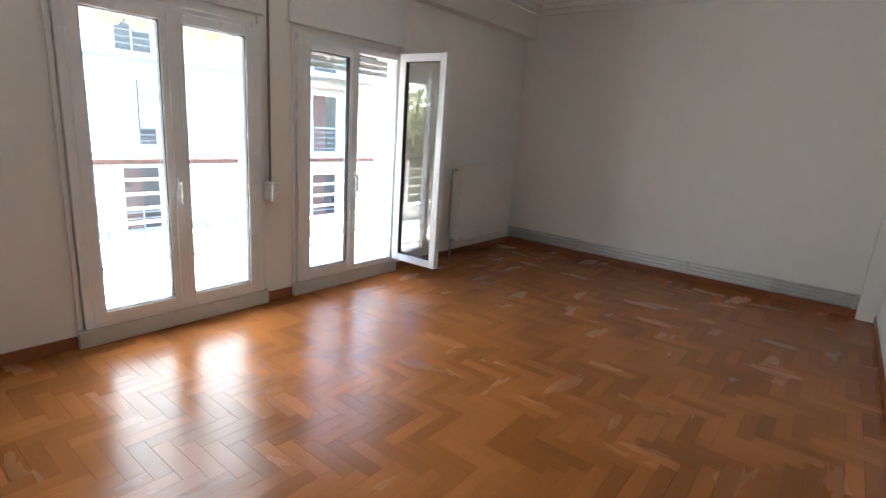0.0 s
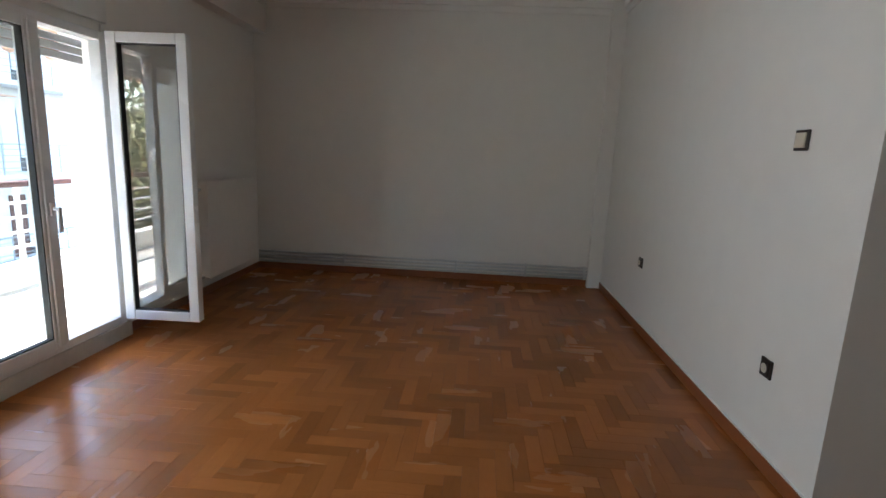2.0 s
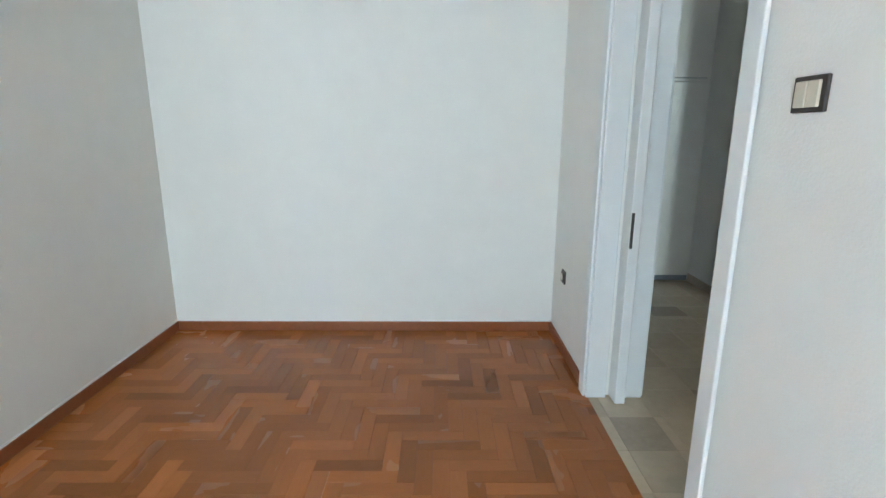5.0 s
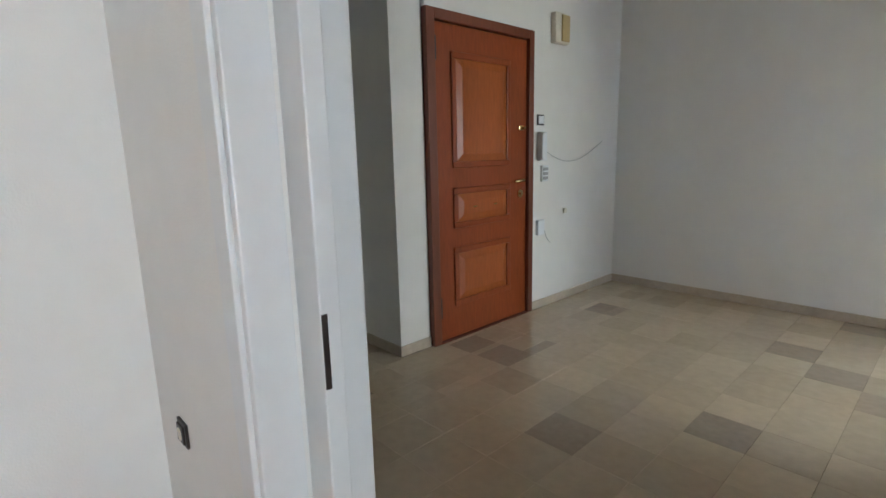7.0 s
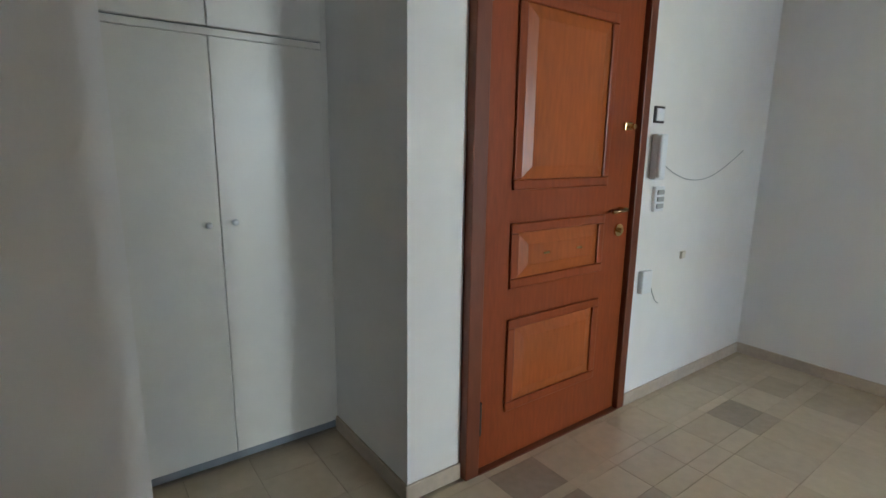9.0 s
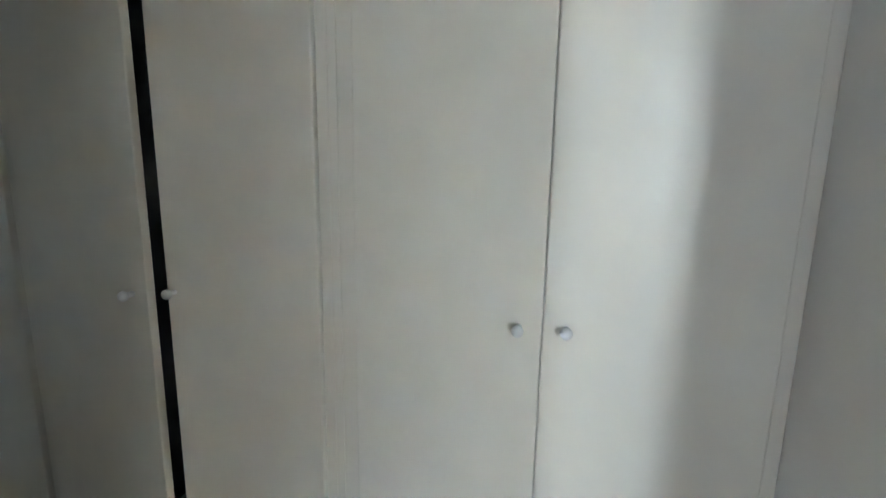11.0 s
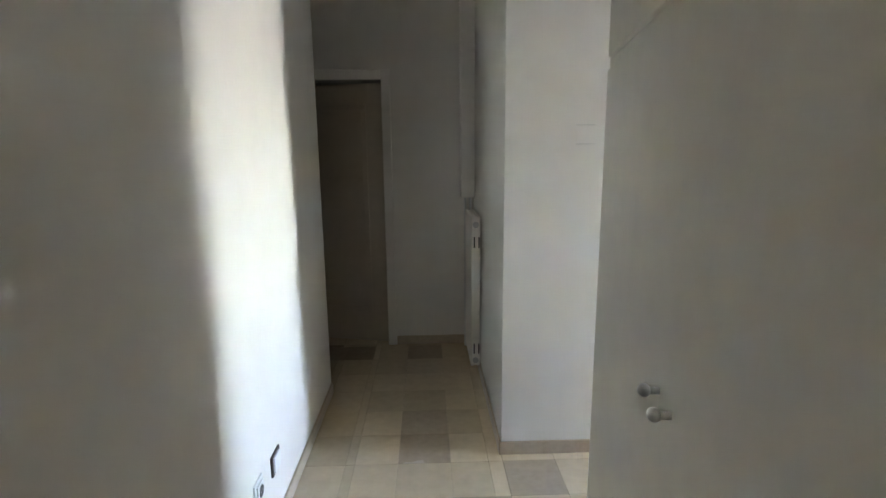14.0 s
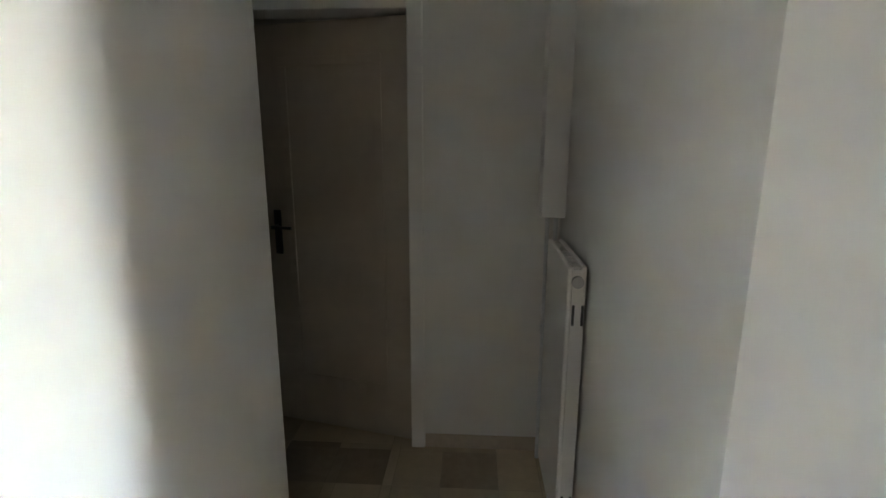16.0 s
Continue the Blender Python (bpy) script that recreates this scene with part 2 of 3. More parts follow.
# second box is an added block that bounds the east room's light
wall("wall_closet_back", [(4.35, 4.5, -4.25, -1.30, 0, H), (4.01, 4.5, -1.30, -0.67, 0, H)], HALLWALL, "painted wall behind the built-in closets, with an added block that cuts the east light")
wall("wall_entry", [(ENTRY, ENTRY + 0.2, HALLS - 0.2, -5.32, 0, H), (ENTRY, ENTRY + 0.2, -5.32, -4.25, 2.13, H)], HALLWALL,
     "white painted wall beside the entrance door, worn")
wall("wall_hall_south", [(0.885, ENTRY, HALLS - 0.2, HALLS, 0, H), (-0.2, 0.0, HALLS - 0.2, HALLS, 0, H), (0.0, 0.885, HALLS - 0.2, HALLS, 2.05, H)], HALLWALL,
     "white painted hall wall that ends at a dark doorway")
wall("wall_dark_room", [(-0.2, 3.27, -8.8, -8.6, 0, H), (-0.4, -0.2, -8.8, -6.62, 0, H), (3.07, 3.27, -8.6, -6.82, 0, H)], HALLWALL, "dim walls of the room behind the doorway")
wall("wall_corridor_east", [(CORE, CORE + 0.2, PINK + 0.2, END, 0, H), (CORE, 4.6, PINK, PINK + 0.2, 0, H)], HALLWALL,
     "warm white painted wall with a rough roller texture")
wall("wall_corridor_end", [(3.123, CORE + 0.2, END, END + 0.15, 0, H), (2.36, 3.123, END, END + 0.15, 2.0, H), (0.9, 2.36, END, END + 0.15, 0, H)], HALLWALL,
     "painted end wall of the corridor with a door")
wall("wall_side_passage", [(0.9, 1.05, 0.756, END, 0, H), (0.9, ALC + 0.15, 0.62, 0.756, 0, H)], HALLWALL, "painted walls of the dark side passage")
wall("wall_hall_west", [(-0.20, 0.0, -4.95, HALLN, 0, H), (-0.20, 0.0, HALLS, -5.98, 0, H), (-0.20, 0.0, -5.98, -4.95, 2.15, H)], HALLWALL, "painted hall wall with a wide opening")
wall("wall_west_room", [(-3.1, -0.2, -4.2, -4.05, 0, H), (-3.1, -0.2, -6.75, -6.6, 0, H), (-3.1, -2.9, -6.6, -4.2, 0, 0.7), (-3.1, -2.9, -6.6, -4.2, 2.2, H)], HALLWALL,
     "painted walls of the room on the hall's open side")
wall("wall_east_room", [(4.5, 8.6, -3.2, -3.05, 0, H), (8.4, 8.6, -3.05, 3.0, 0, 1.0), (8.4, 8.6, -3.05, 3.0, 2.2, H), (8.4, 8.6, 0.12, 3.0, 1.0, 2.2), (8.4, 8.6, -3.05, -0.6, 1.0, 2.2),
                        (4.45, 4.6, PINK + 0.2, 3.0, 0, H), (4.6, 8.4, 2.85, 3.0, 0, H)], HALLWALL, "painted walls of the side room with a window")
wall("wall_room_beyond", [(1.0, 4.0, 3.6, 3.75, 0, H), (CORE + 0.05, CORE + 0.2, END + 0.15, 3.6, 0, H), (1.0, 1.15, END + 0.15, 3.6, 0, H)], HALLWALL, "dim walls of the room behind the end door")

tagged(boxes("ceiling", [(WX - 0.25, 8.6, -8.8, 3.75, H, H + 0.25)], CEIL), "white painted plaster ceiling", "ceiling", kind="structure")
tagged(boxes("beam", [(WX, WX + 0.13, SOUTH, FAR, 2.31, H)], CEIL), "white painted beam above the balcony doors", "beam", kind="structure")
bm = bmesh.new()
for z, d in ((2.55, 0.02), (2.60, 0.045), (2.655, 0.075)):
    box(bm, WX + 0.13, 0, FAR - d, FAR, z, z + 0.055)
    box(bm, -d, 0, 0, FAR - d, z, z + 0.055)
    box(bm, WX + 0.13, WX + 0.13 + d, SOUTH, FAR - d, z, z + 0.055)
tagged(part("trim_cornice", bm, CEIL, None), "white stepped plaster cornice under the ceiling", "cornice", kind="structure")

# ---- skirtings ----


def skirting(name, list_of, mat, label):
    tagged(boxes(name, list_of, mat, bevel=0.004), label, "baseboard", kind="structure")


S = 0.014
skirting("baseboard_living", [
    (WX, WX + S, SOUTH, WIN1[0] - 0.03, 0, 0.065), (WX, WX + S, WIN1[1] + 0.03, WIN2[0] - 0.03, 0, 0.065), (WX, WX + S, WIN2[1] + 0.03, FAR, 0, 0.065),
    (WX + S, -0.13, FAR - S, FAR, 0, 0.065), (-S, 0, -S, 3.23, 0, 0.065), (0, ALC, -S, 0, 0, 0.065), (ALC - S, ALC, SOUTH + S, -S, 0, 0.065),
    (DX1 + 0.06, ALC, SOUTH, SOUTH + S, 0, 0.065), (WX + S, DX0 - 0.05, SOUTH, SOUTH + S, 0, 0.065)], SKIRT, "red-brown varnished wooden skirting board")
tagged(boxes("trim_caulk", [(-0.009, 0, -0.009, 3.23, 0.065, 0.071), (0, ALC - 0.009, -0.009, 0, 0.065, 0.071), (ALC - 0.009, ALC, SOUTH + 0.009, 0, 0.065, 0.071)], TRIM),
       "thin white sealant line above the skirting", "sealant", kind="structure")
M = 0.012
skirting("baseboard_hall", [
    (2.6 - M, 2.6, -3.15, HALLN, 0, 0.07), (2.6 - M, COL + 0.055 + M, -3.15 - M, -3.15, 0, 0.07), (COL + 0.055, COL + 0.055 + M, -3.15, HALLN, 0, 0.07), (COL, COL + M, HALLN, 0.756, 0, 0.07), (3.10 - M, 3.72, -4.0, -4.0 + M, 0, 0.07),
    (3.10 - M, 3.10, -4.25, -4.0 + M, 0, 0.07), (ENTRY - M, ENTRY, HALLS + M, -5.32, 0, 0.07), (0.885, ENTRY, HALLS, HALLS + M, 0, 0.07),
    (CORE - M, CORE, PINK, END - M, 0, 0.07), (CORE - M, 4.6, PINK - M, PINK, 0, 0.07),
    (3.19, CORE - M, END - M, END, 0, 0.07), (0.0, M, -4.95, HALLN, 0, 0.07),
    (M, DX0 - 0.07, HALLN - M, HALLN, 0, 0.07), (DX1 + 0.07, 2.6, HALLN - M, HALLN, 0, 0.07)], MARBLE_SKIRT, "beige marble skirting, worn")

# ---- windows ----


def leaf_frame(parent, y0, y1, z0, z1, x0=-0.03, x1=0.03, w=0.06, name="leaf"):
    """A PVC leaf in the plane x = 0 of its parent's space, from y0 to y1."""
    f = boxes(name, [(x0, x1, y0, y0 + w, z0, z1), (x0, x1, y1 - w, y1, z0, z1), (x0, x1, y0 + w, y1 - w, z0, z0 + w), (x0, x1, y0 + w, y1 - w, z1 - w, z1)],
              PVC, None, bevel=0.005)
    f.parent = parent
    g = boxes("gasket", [(-0.012, 0.022, y0 + w, y0 + w + 0.006, z0 + w, z1 - w), (-0.012, 0.022, y1 - w - 0.006, y1 - w, z0 + w, z1 - w),
                         (-0.012, 0.022, y0 + w, y1 - w, z0 + w, z0 + w + 0.006), (-0.012, 0.022, y0 + w, y1 - w, z1 - w - 0.006, z1 - w)], GASKET)
    g.parent = f
    p = boxes("pane", [(-0.004, 0.004, y0 + w + 0.002, y1 - w - 0.002, z0 + w + 0.002, z1 - w - 0.002)], GLASS)
    p.parent = f
    p.visible_shadow = False
    return f


def lever(parent, y, z, x=0.03):
    bm = bmesh.new()
    box(bm, x, x + 0.012, y - 0.014, y + 0.014, z - 0.035, z + 0.035, bevel=0.004)
    rod(bm, (x + 0.01, y, z), (x + 0.045, y, z), 0.009)
    box(bm, x + 0.035, x + 0.05, y - 0.011, y + 0.011, z - 0.12, z + 0.012, bevel=0.005)
    h = part("handle", bm, PVC, None, "white lever handle")
    h.parent = parent


def balcony_door(name, y0, y1, mid, label):
    d = empty(name, (WX + 0.02, 0, 0), label, "balcony door", "balcony doors", "structure")
    fr = boxes("window_frame", [(-0.05, 0.025, y0, y0 + 0.055, WZ0, WZ1), (-0.05, 0.025, y1 - 0.055, y1, WZ0, WZ1), (-0.05, 0.025, y0 + 0.055, y1 - 0.055, WZ0, WZ0 + 0.05),
                                (-0.05, 0.025, y0 + 0.055, y1 - 0.055, WZ1 - 0.05, WZ1)], PVC, None, bevel=0.005)
    fr.parent = d
    tr = boxes("casing", [(-0.018, 0.0, y0 - 0.03, y0 - 0.002, WZ0 - 0.06, WZ1 + 0.05), (-0.018, 0.0, y1 + 0.002, y1 + 0.03, WZ0 - 0.06, WZ1 + 0.05)],
               TRIM, None, "painted casing strip", bevel=0.006)
    tr.parent = d
    si = boxes("window_sill", [(-0.018, 0.03, y0 - 0.035, y1 + 0.035, 0.0, WZ0 - 0.002)], SILL, None, "painted step under the door", bevel=0.006)
    si.parent = d
    sh = boxes("shutter_box", [(-0.018, 0.004, y0 - 0.05, y1 + 0.05, WZ1 + 0.06, 2.30)], TRIM, None, "painted roller shutter box", bevel=0.006)
    sh.parent = d
    return d


w1 = balcony_door("window_1", *WIN1, -0.62, "closed white balcony door with two glazed leaves")
leaf_frame(w1, WIN1[0] + 0.04, -0.600, WZ0 + 0.025, WZ1 - 0.03)
leaf_frame(w1, -0.596, WIN1[1] - 0.04, WZ0 + 0.025, WZ1 - 0.03)
boxes("astragal", [(0.03, 0.042, -0.625, -0.571, WZ0 + 0.04, WZ1 - 0.04)], PVC, None, bevel=0.004).parent = w1
lever(w1, -0.60, 0.88, 0.042)
w2 = balcony_door("window_2", *WIN2, 0.7, "white balcony door with one glazed leaf standing open")
leaf_frame(w2, WIN2[0] + 0.04, 0.75, WZ0 + 0.025, WZ1 - 0.03)
boxes("astragal", [(0.03, 0.042, 0.705, 0.765, WZ0 + 0.04, WZ1 - 0.04)], PVC, None, bevel=0.004).parent = w2
lever(w2, 0.735, 0.88, 0.042)
open_leaf = new("open_leaf")
open_leaf.parent = w2
open_leaf.matrix_basis = pose(0.06, WIN2[1] - 0.03, 0, 0, 0, -88)
leaf_frame(open_leaf, 0.0, 0.47, WZ0 + 0.04, WZ1 + 0.003)
# the lowered end of the roller shutter behind the open half
bm = bmesh.new()
for i in range(3):
    box(bm, -0.10, -0.086, WIN2[0] + 0.05, WIN2[1] - 0.05, WZ1 - 0.05 - 0.045 * (i + 1), WZ1 - 0.055 - 0.045 * i, bevel=0.004)
sl = part("shutter_slats", bm, PIPE, None, "grey roller shutter slats")
sl.parent = w2
for k, (yy, zz) in enumerate(((1.16, 1.55), (1.16, 0.7), (1.16, 0.25))):
    hb = bmesh.new()
    rod(hb, (0.06, WIN2[1] - 0.035, zz - 0.05), (0.06, WIN2[1] - 0.035, zz + 0.05), 0.011)
    part("hinge", hb, PVC, None).parent = w2

belt = empty("shutter_belt", (WX, -0.03, 0.8), "grey shutter belt with white winder box on the wall", "shutter belt")
boxes("strap", [(WX + 0.028, WX + 0.031, 0.005, 0.023, 0.86, 2.40)], STRAP, belt, "thin grey belt")
bm = bmesh.new()
box(bm, WX + 0.001, WX + 0.11, -0.02, 0.04, 0.73, 0.86, bevel=0.012)
part("winder", bm, PLASTIC_WHITE, belt, "white plastic winder box")

# radiator in the living room
def radiator(name, x0, x1, y0, y1, z0, z1, face, label):
    """A panel radiator along y. face: +1 if it looks to +x."""
    r = empty(name, ((x0 + x1) / 2, (y0 + y1) / 2, z0), label, "radiator")
    front = x1 if face > 0 else x0
    back = x0 if face > 0 else x1
    bm = bmesh.new()
    box(bm, front - 0.02 * face, front, y0, y1, z0, z1, bevel=0.008)
    part("front_panel", bm, RADIATOR, r)
    boxes("back_panel", [(back, back + 0.02 * face, y0 + 0.004, y1 - 0.004, z0, z1)], RADIATOR, r, bevel=0.006)
    a, b = sorted((back + 0.02 * face, front - 0.02 * face))
    boxes("side_cover", [(a - 0.004, b + 0.004, y0, y0 + 0.006, z0 + 0.01, z1 - 0.01)], RADIATOR, r)
    boxes("side_cover", [(a - 0.004, b + 0.004, y1 - 0.006, y1, z0 + 0.01, z1 - 0.01)], RADIATOR, r)
    n = int((y1 - y0) / 0.05)
    for i in range(n):
        boxes("grille_bar", [(a, b, y0 + 0.02 + i * 0.05, y0 + 0.04 + i * 0.05, z1 - 0.012, z1 - 0.004)], RADIATOR, r)
    return r


lr = radiator("radiator", WX + 0.07, WX + 0.19, 2.01, 2.84, 0.2, 0.96, 1, "white enamelled panel radiator on the wall beside the balcony door")
bm = bmesh.new()
rod(bm, (WX + 0.13, 2.01, 0.90), (WX + 0.13, 1.98, 0.90), 0.012)
ball(bm, (WX + 0.13, 1.975, 0.90), 0.018)
part("vent_plug", bm, STEEL, lr)
bm = bmesh.new()
rod(bm, (WX + 0.13, 2.01, 0.21), (WX + 0.13, 1.96, 0.21), 0.012)
rod(bm, (WX + 0.13, 1.965, 0.21), (WX + 0.13, 1.965, 0.0), 0.009)
part("valve", bm, STEEL, lr)
for yy in (2.1, 2.6):
    boxes("bracket", [(WX, WX + 0.07, yy - 0.015, yy + 0.015, 0.3, 0.9)], STEEL, lr)

# heating pipes along the far wall
pipes = empty("heating_pipes", (-1.8, FAR - 0.03, 0.08), "four painted grey heating pipes along the far wall", "heating pipes")
for i in range(4):
    bm = bmesh.new()
    rod(bm, (WX + 0.02, FAR - 0.03, 0.084 + i * 0.034), (-0.132, FAR - 0.03, 0.084 + i * 0.034), 0.0105, 10)
    part("pipe", bm, PIPE, pipes, smooth=True)
for x in (-2.6, -1.45, -0.75, -0.17):
    boxes("clip", [(x, x + 0.02, FAR - 0.043, FAR - 0.0, 0.07, 0.20)], PIPE, pipes)

# ---- switches and sockets ----


def wall_plate(name, at, normal, w, h, label, category, inner, rockers, frame_mat=PLASTIC_DARK, slot=False):
    """A switch or socket plate at a place on a wall whose normal is given by a turn about z (0: faces -y)."""
    e = empty(name, (0, 0, 0), label, category)
    bm = bmesh.new()
    box(bm, -w / 2, w / 2, -0.009, 0, -h / 2, h / 2, bevel=0.003)
    part("plate", bm, frame_mat, e)
    iw = w * 0.74 / rockers
    for k in range(rockers):
        bm = bmesh.new()
        cx = (k - (rockers - 1) / 2) * iw
        box(bm, cx - iw / 2 + 0.001, cx + iw / 2 - 0.001, -0.015, -0.004, -h * 0.36, h * 0.36, bevel=0.002)
        part("rocker" if not slot else "socket_face", bm, inner, e)
    if slot:
        bm = bmesh.new()
        rod(bm, (0, -0.0155, 0), (0, -0.0165, 0), min(w, h) * 0.26, 20)
        part("socket_well", bm, BLACK if inner is not PLASTIC_DARK else PLASTIC_IVORY, e)
        bm = bmesh.new()
        for s in (-1, 1):
            rod(bm, (s * 0.0095, -0.0162, 0), (s * 0.0095, -0.0175, 0), 0.003, 8)
        part("pin_hole", bm, STEEL, e)
    e.matrix_basis = Matrix.Translation(at) @ pose(0, 0, 0, 0, 0, normal)
    return e


wall_plate("light_switch", (0, 0.40, 1.355), -90, 0.085, 0.08, "dark brown light switch with one ivory rocker on the wall", "light switch", PLASTIC_IVORY, 1)
wall_plate("wall_socket", (0, 0.38, 0.42), -90, 0.08, 0.08, "dark brown wall socket near the floor", "wall socket", PLASTIC_DARK, 1, slot=True)
wall_plate("wall_socket", (0, 2.10, 0.505), -90, 0.08, 0.075, "small dark wall socket near the far corner", "wall socket", PLASTIC_DARK, 1, slot=True)
wall_plate("wall_socket", (2.28, SOUTH, 0.457), 180, 0.08, 0.08, "dark wall socket in the alcove near the floor", "wall socket", PLASTIC_DARK, 1, slot=True)
wall_plate("light_switch", (0.425, SOUTH, 1.385), 180, 0.095, 0.072, "dark brown double light switch beside the sliding door", "light switch", PLASTIC_IVORY, 2)
wall_plate("light_switch", (1.095, HALLS, 1.49), 180, 0.105, 0.08, "brown double light switch on the hall wall", "light switch", PLASTIC_IVORY, 2)
wall_plate("light_switch", (ENTRY, -5.41, 1.50), -90, 0.085, 0.08, "dark framed light switch beside the entrance door", "light switch", PLASTIC_WHITE, 1)
wall_plate("wall_socket", (COL, -0.60, 0.305), 90, 0.085, 0.085, "white wall socket near the floor", "wall socket", PLASTIC_WHITE, 1, PLASTIC_WHITE, slot=True)
wall_plate("wall_socket", (COL, -0.40, 0.29), 90, 0.1, 0.085, "dark framed wall socket near the floor", "wall socket", PLASTIC_WHITE, 1, PLASTIC_DARK)
ob = empty("blanking_plate", (4.15, PINK, 1.555), "square switch plate painted over on the short wall", "blanking plate")
boxes("plate", [(4.11, 4.19, PINK - 0.004, PINK, 1.515, 1.595)], HALLWALL, ob, bevel=0.001)
boxes("edge", [(4.108, 4.192, PINK - 0.002, PINK, 1.513, 1.5145)], CABLE, ob)
boxes("edge", [(4.108, 4.192, PINK - 0.002, PINK, 1.5955, 1.597)], CABLE, ob)

# ---- sliding door between living room and hall ----
dc = empty("door_1", (1.2, SOUTH, 0), "white painted sliding door pushed into the wall, with its lining", "sliding door", kind="structure")
boxes("lining", [(DX0, DX0 + 0.03, HALLN - 0.01, SOUTH + 0.012, 0, DH), (DX1 - 0.03, DX1, HALLN - 0.01, -2.69, 0, DH), (DX1 - 0.03, DX1, -2.60, SOUTH + 0.012, 0, DH),
                 (DX0 + 0.03, DX1 - 0.03, HALLN - 0.01, SOUTH + 0.012, DH - 0.03, DH)], TRIM, dc, bevel=0.004)
boxes("casing", [(DX0 - 0.06, DX0 + 0.012, SOUTH + 0.012, SOUTH + 0.026, 0, DH + 0.05), (DX1 - 0.012, DX1 + 0.06, SOUTH + 0.012, SOUTH + 0.026, 0, DH + 0.05),
                 (DX0 + 0.012, DX1 - 0.012, SOUTH + 0.012, SOUTH + 0.026, DH - 0.012, DH + 0.05)], TRIM, dc, bevel=0.004)
boxes("casing", [(DX0 - 0.06, DX0 + 0.012, HALLN - 0.024, HALLN - 0.01, 0, DH + 0.05), (DX1 - 0.012, DX1 + 0.06, HALLN - 0.024, HALLN - 0.01, 0, DH + 0.05),
                 (DX0 + 0.012, DX1 - 0.012, HALLN - 0.024, HALLN - 0.01, DH - 0.012, DH + 0.05)], TRIM, dc, bevel=0.004)
sl = boxes("door_leaf", [(1.60, DX1 + 0.0, -2.672, -2.622, 0.006, DH - 0.04)], TRIM, dc, "white painted leaf's edge", bevel=0.004)
lk = boxes("pull", [(1.597, 1.6, -2.637, -2.624, 0.79, 0.955)], PLASTIC_DARK, sl, "worn brown recessed pull")

# ---- entrance door ----
ed = empty("door_2", (ENTRY, -4.79, 0), "closed red-brown panelled wooden entrance door", "entrance door", kind="structure")
EX = ENTRY + 0.03
boxes("door_frame", [(ENTRY - 0.012, ENTRY + 0.1, -4.32, -4.252, 0, 2.128), (ENTRY - 0.012, ENTRY + 0.1, -5.318, -5.262, 0, 2.128), (ENTRY - 0.012, ENTRY + 0.1, -5.262, -4.32, 2.065, 2.128)],
      DOORFRAME, ed, bevel=0.004)
lf = boxes("door_leaf", [(EX - 0.015, EX + 0.045, -5.258, -4.324, 0.008, 2.06)], DOORWOOD, ed, bevel=0.003)


def raised_panel(y0, y1, z0, z1):
    """A moulded rim and a raised field on the entrance door."""
    x = EX - 0.015
    bm = bmesh.new()
    w = 0.042
    for a, b, c, d in ((y0, y1, z0, z0 + w), (y0, y1, z1 - w, z1), (y0, y0 + w, z0 + w, z1 - w), (y1 - w, y1, z0 + w, z1 - w)):
        box(bm, x - 0.013, x, a, b, c, d, bevel=0.006)
    part("moulding", bm, DOORWOOD, lf)
    bm = bmesh.new()
    ix, iy0, iy1, iz0, iz1 = x - 0.003, y0 + w, y1 - w, z0 + w, z1 - w
    vs = [bm.verts.new(v) for v in ((ix, iy0, iz0), (ix, iy1, iz0), (ix, iy1, iz1), (ix, iy0, iz1),
                                    (ix - 0.012, iy0 + 0.05, iz0 + 0.05), (ix - 0.012, iy1 - 0.05, iz0 + 0.05), (ix - 0.012, iy1 - 0.05, iz1 - 0.05), (ix - 0.012, iy0 + 0.05, iz1 - 0.05))]
    for i in range(4):
        bm.faces.new((vs[i], vs[(i + 1) % 4], vs[4 + (i + 1) % 4], vs[4 + i]))
    bm.faces.new(vs[4:])
    part("door_panel", bm, DOORPANEL, lf)


raised_panel(-5.06, -4.47, 1.17, 1.90)
raised_panel(-5.06, -4.47, 0.77, 1.04)
raised_panel(-5.06, -4.47, 0.23, 0.64)
for z in (0.25, 1.9):
    bm = bmesh.new()
    rod(bm, (EX - 0.03, -4.322, z - 0.07), (EX - 0.03, -4.322, z + 0.07), 0.012)
    part("hinge", bm, BLACK, ed)
bm = bmesh.new()
rod(bm, (EX - 0.015, -5.18, 1.055), (EX - 0.06, -5.18, 1.055), 0.011)
rod(bm, (EX - 0.055, -5.185, 1.055), (EX - 0.055, -5.08, 1.05), 0.009)
part("handle", bm, BRASS, lf, "brass lever handle", True)
bm = bmesh.new()
rod(bm, (EX - 0.015, -5.18, 0.955), (EX - 0.025, -5.18, 0.955), 0.03, 16)
rod(bm, (EX - 0.02, -5.18, 0.955), (EX - 0.04, -5.18, 0.955), 0.012)
part("cylinder_lock", bm, BRASS, lf, "round brass lock rose")
bm = bmesh.new()
box(bm, EX - 0.03, EX - 0.015, -5.215, -5.155, 1.42, 1.455, bevel=0.004)
rod(bm, (EX - 0.03, -5.2, 1.437), (EX - 0.05, -5.2, 1.437), 0.012)
part("latch", bm, BRASS, lf, "small brass latch")
for y in (-4.67, -4.88):
    bm = bmesh.new()
    box(bm, EX - 0.034, EX - 0.026, y - 0.018, y + 0.018, 0.9, 0.908)
    part("screw", bm, BRASS, lf)
boxes("threshold", [(ENTRY - 0.012, ENTRY + 0.1, -5.262, -4.32, -0.0, 0.006)], DOORFRAME, ed)
boxes("backing", [(ENTRY + 0.1, ENTRY + 0.2, -5.32, -4.25, 0, 2.13)], DOORFRAME, ed)

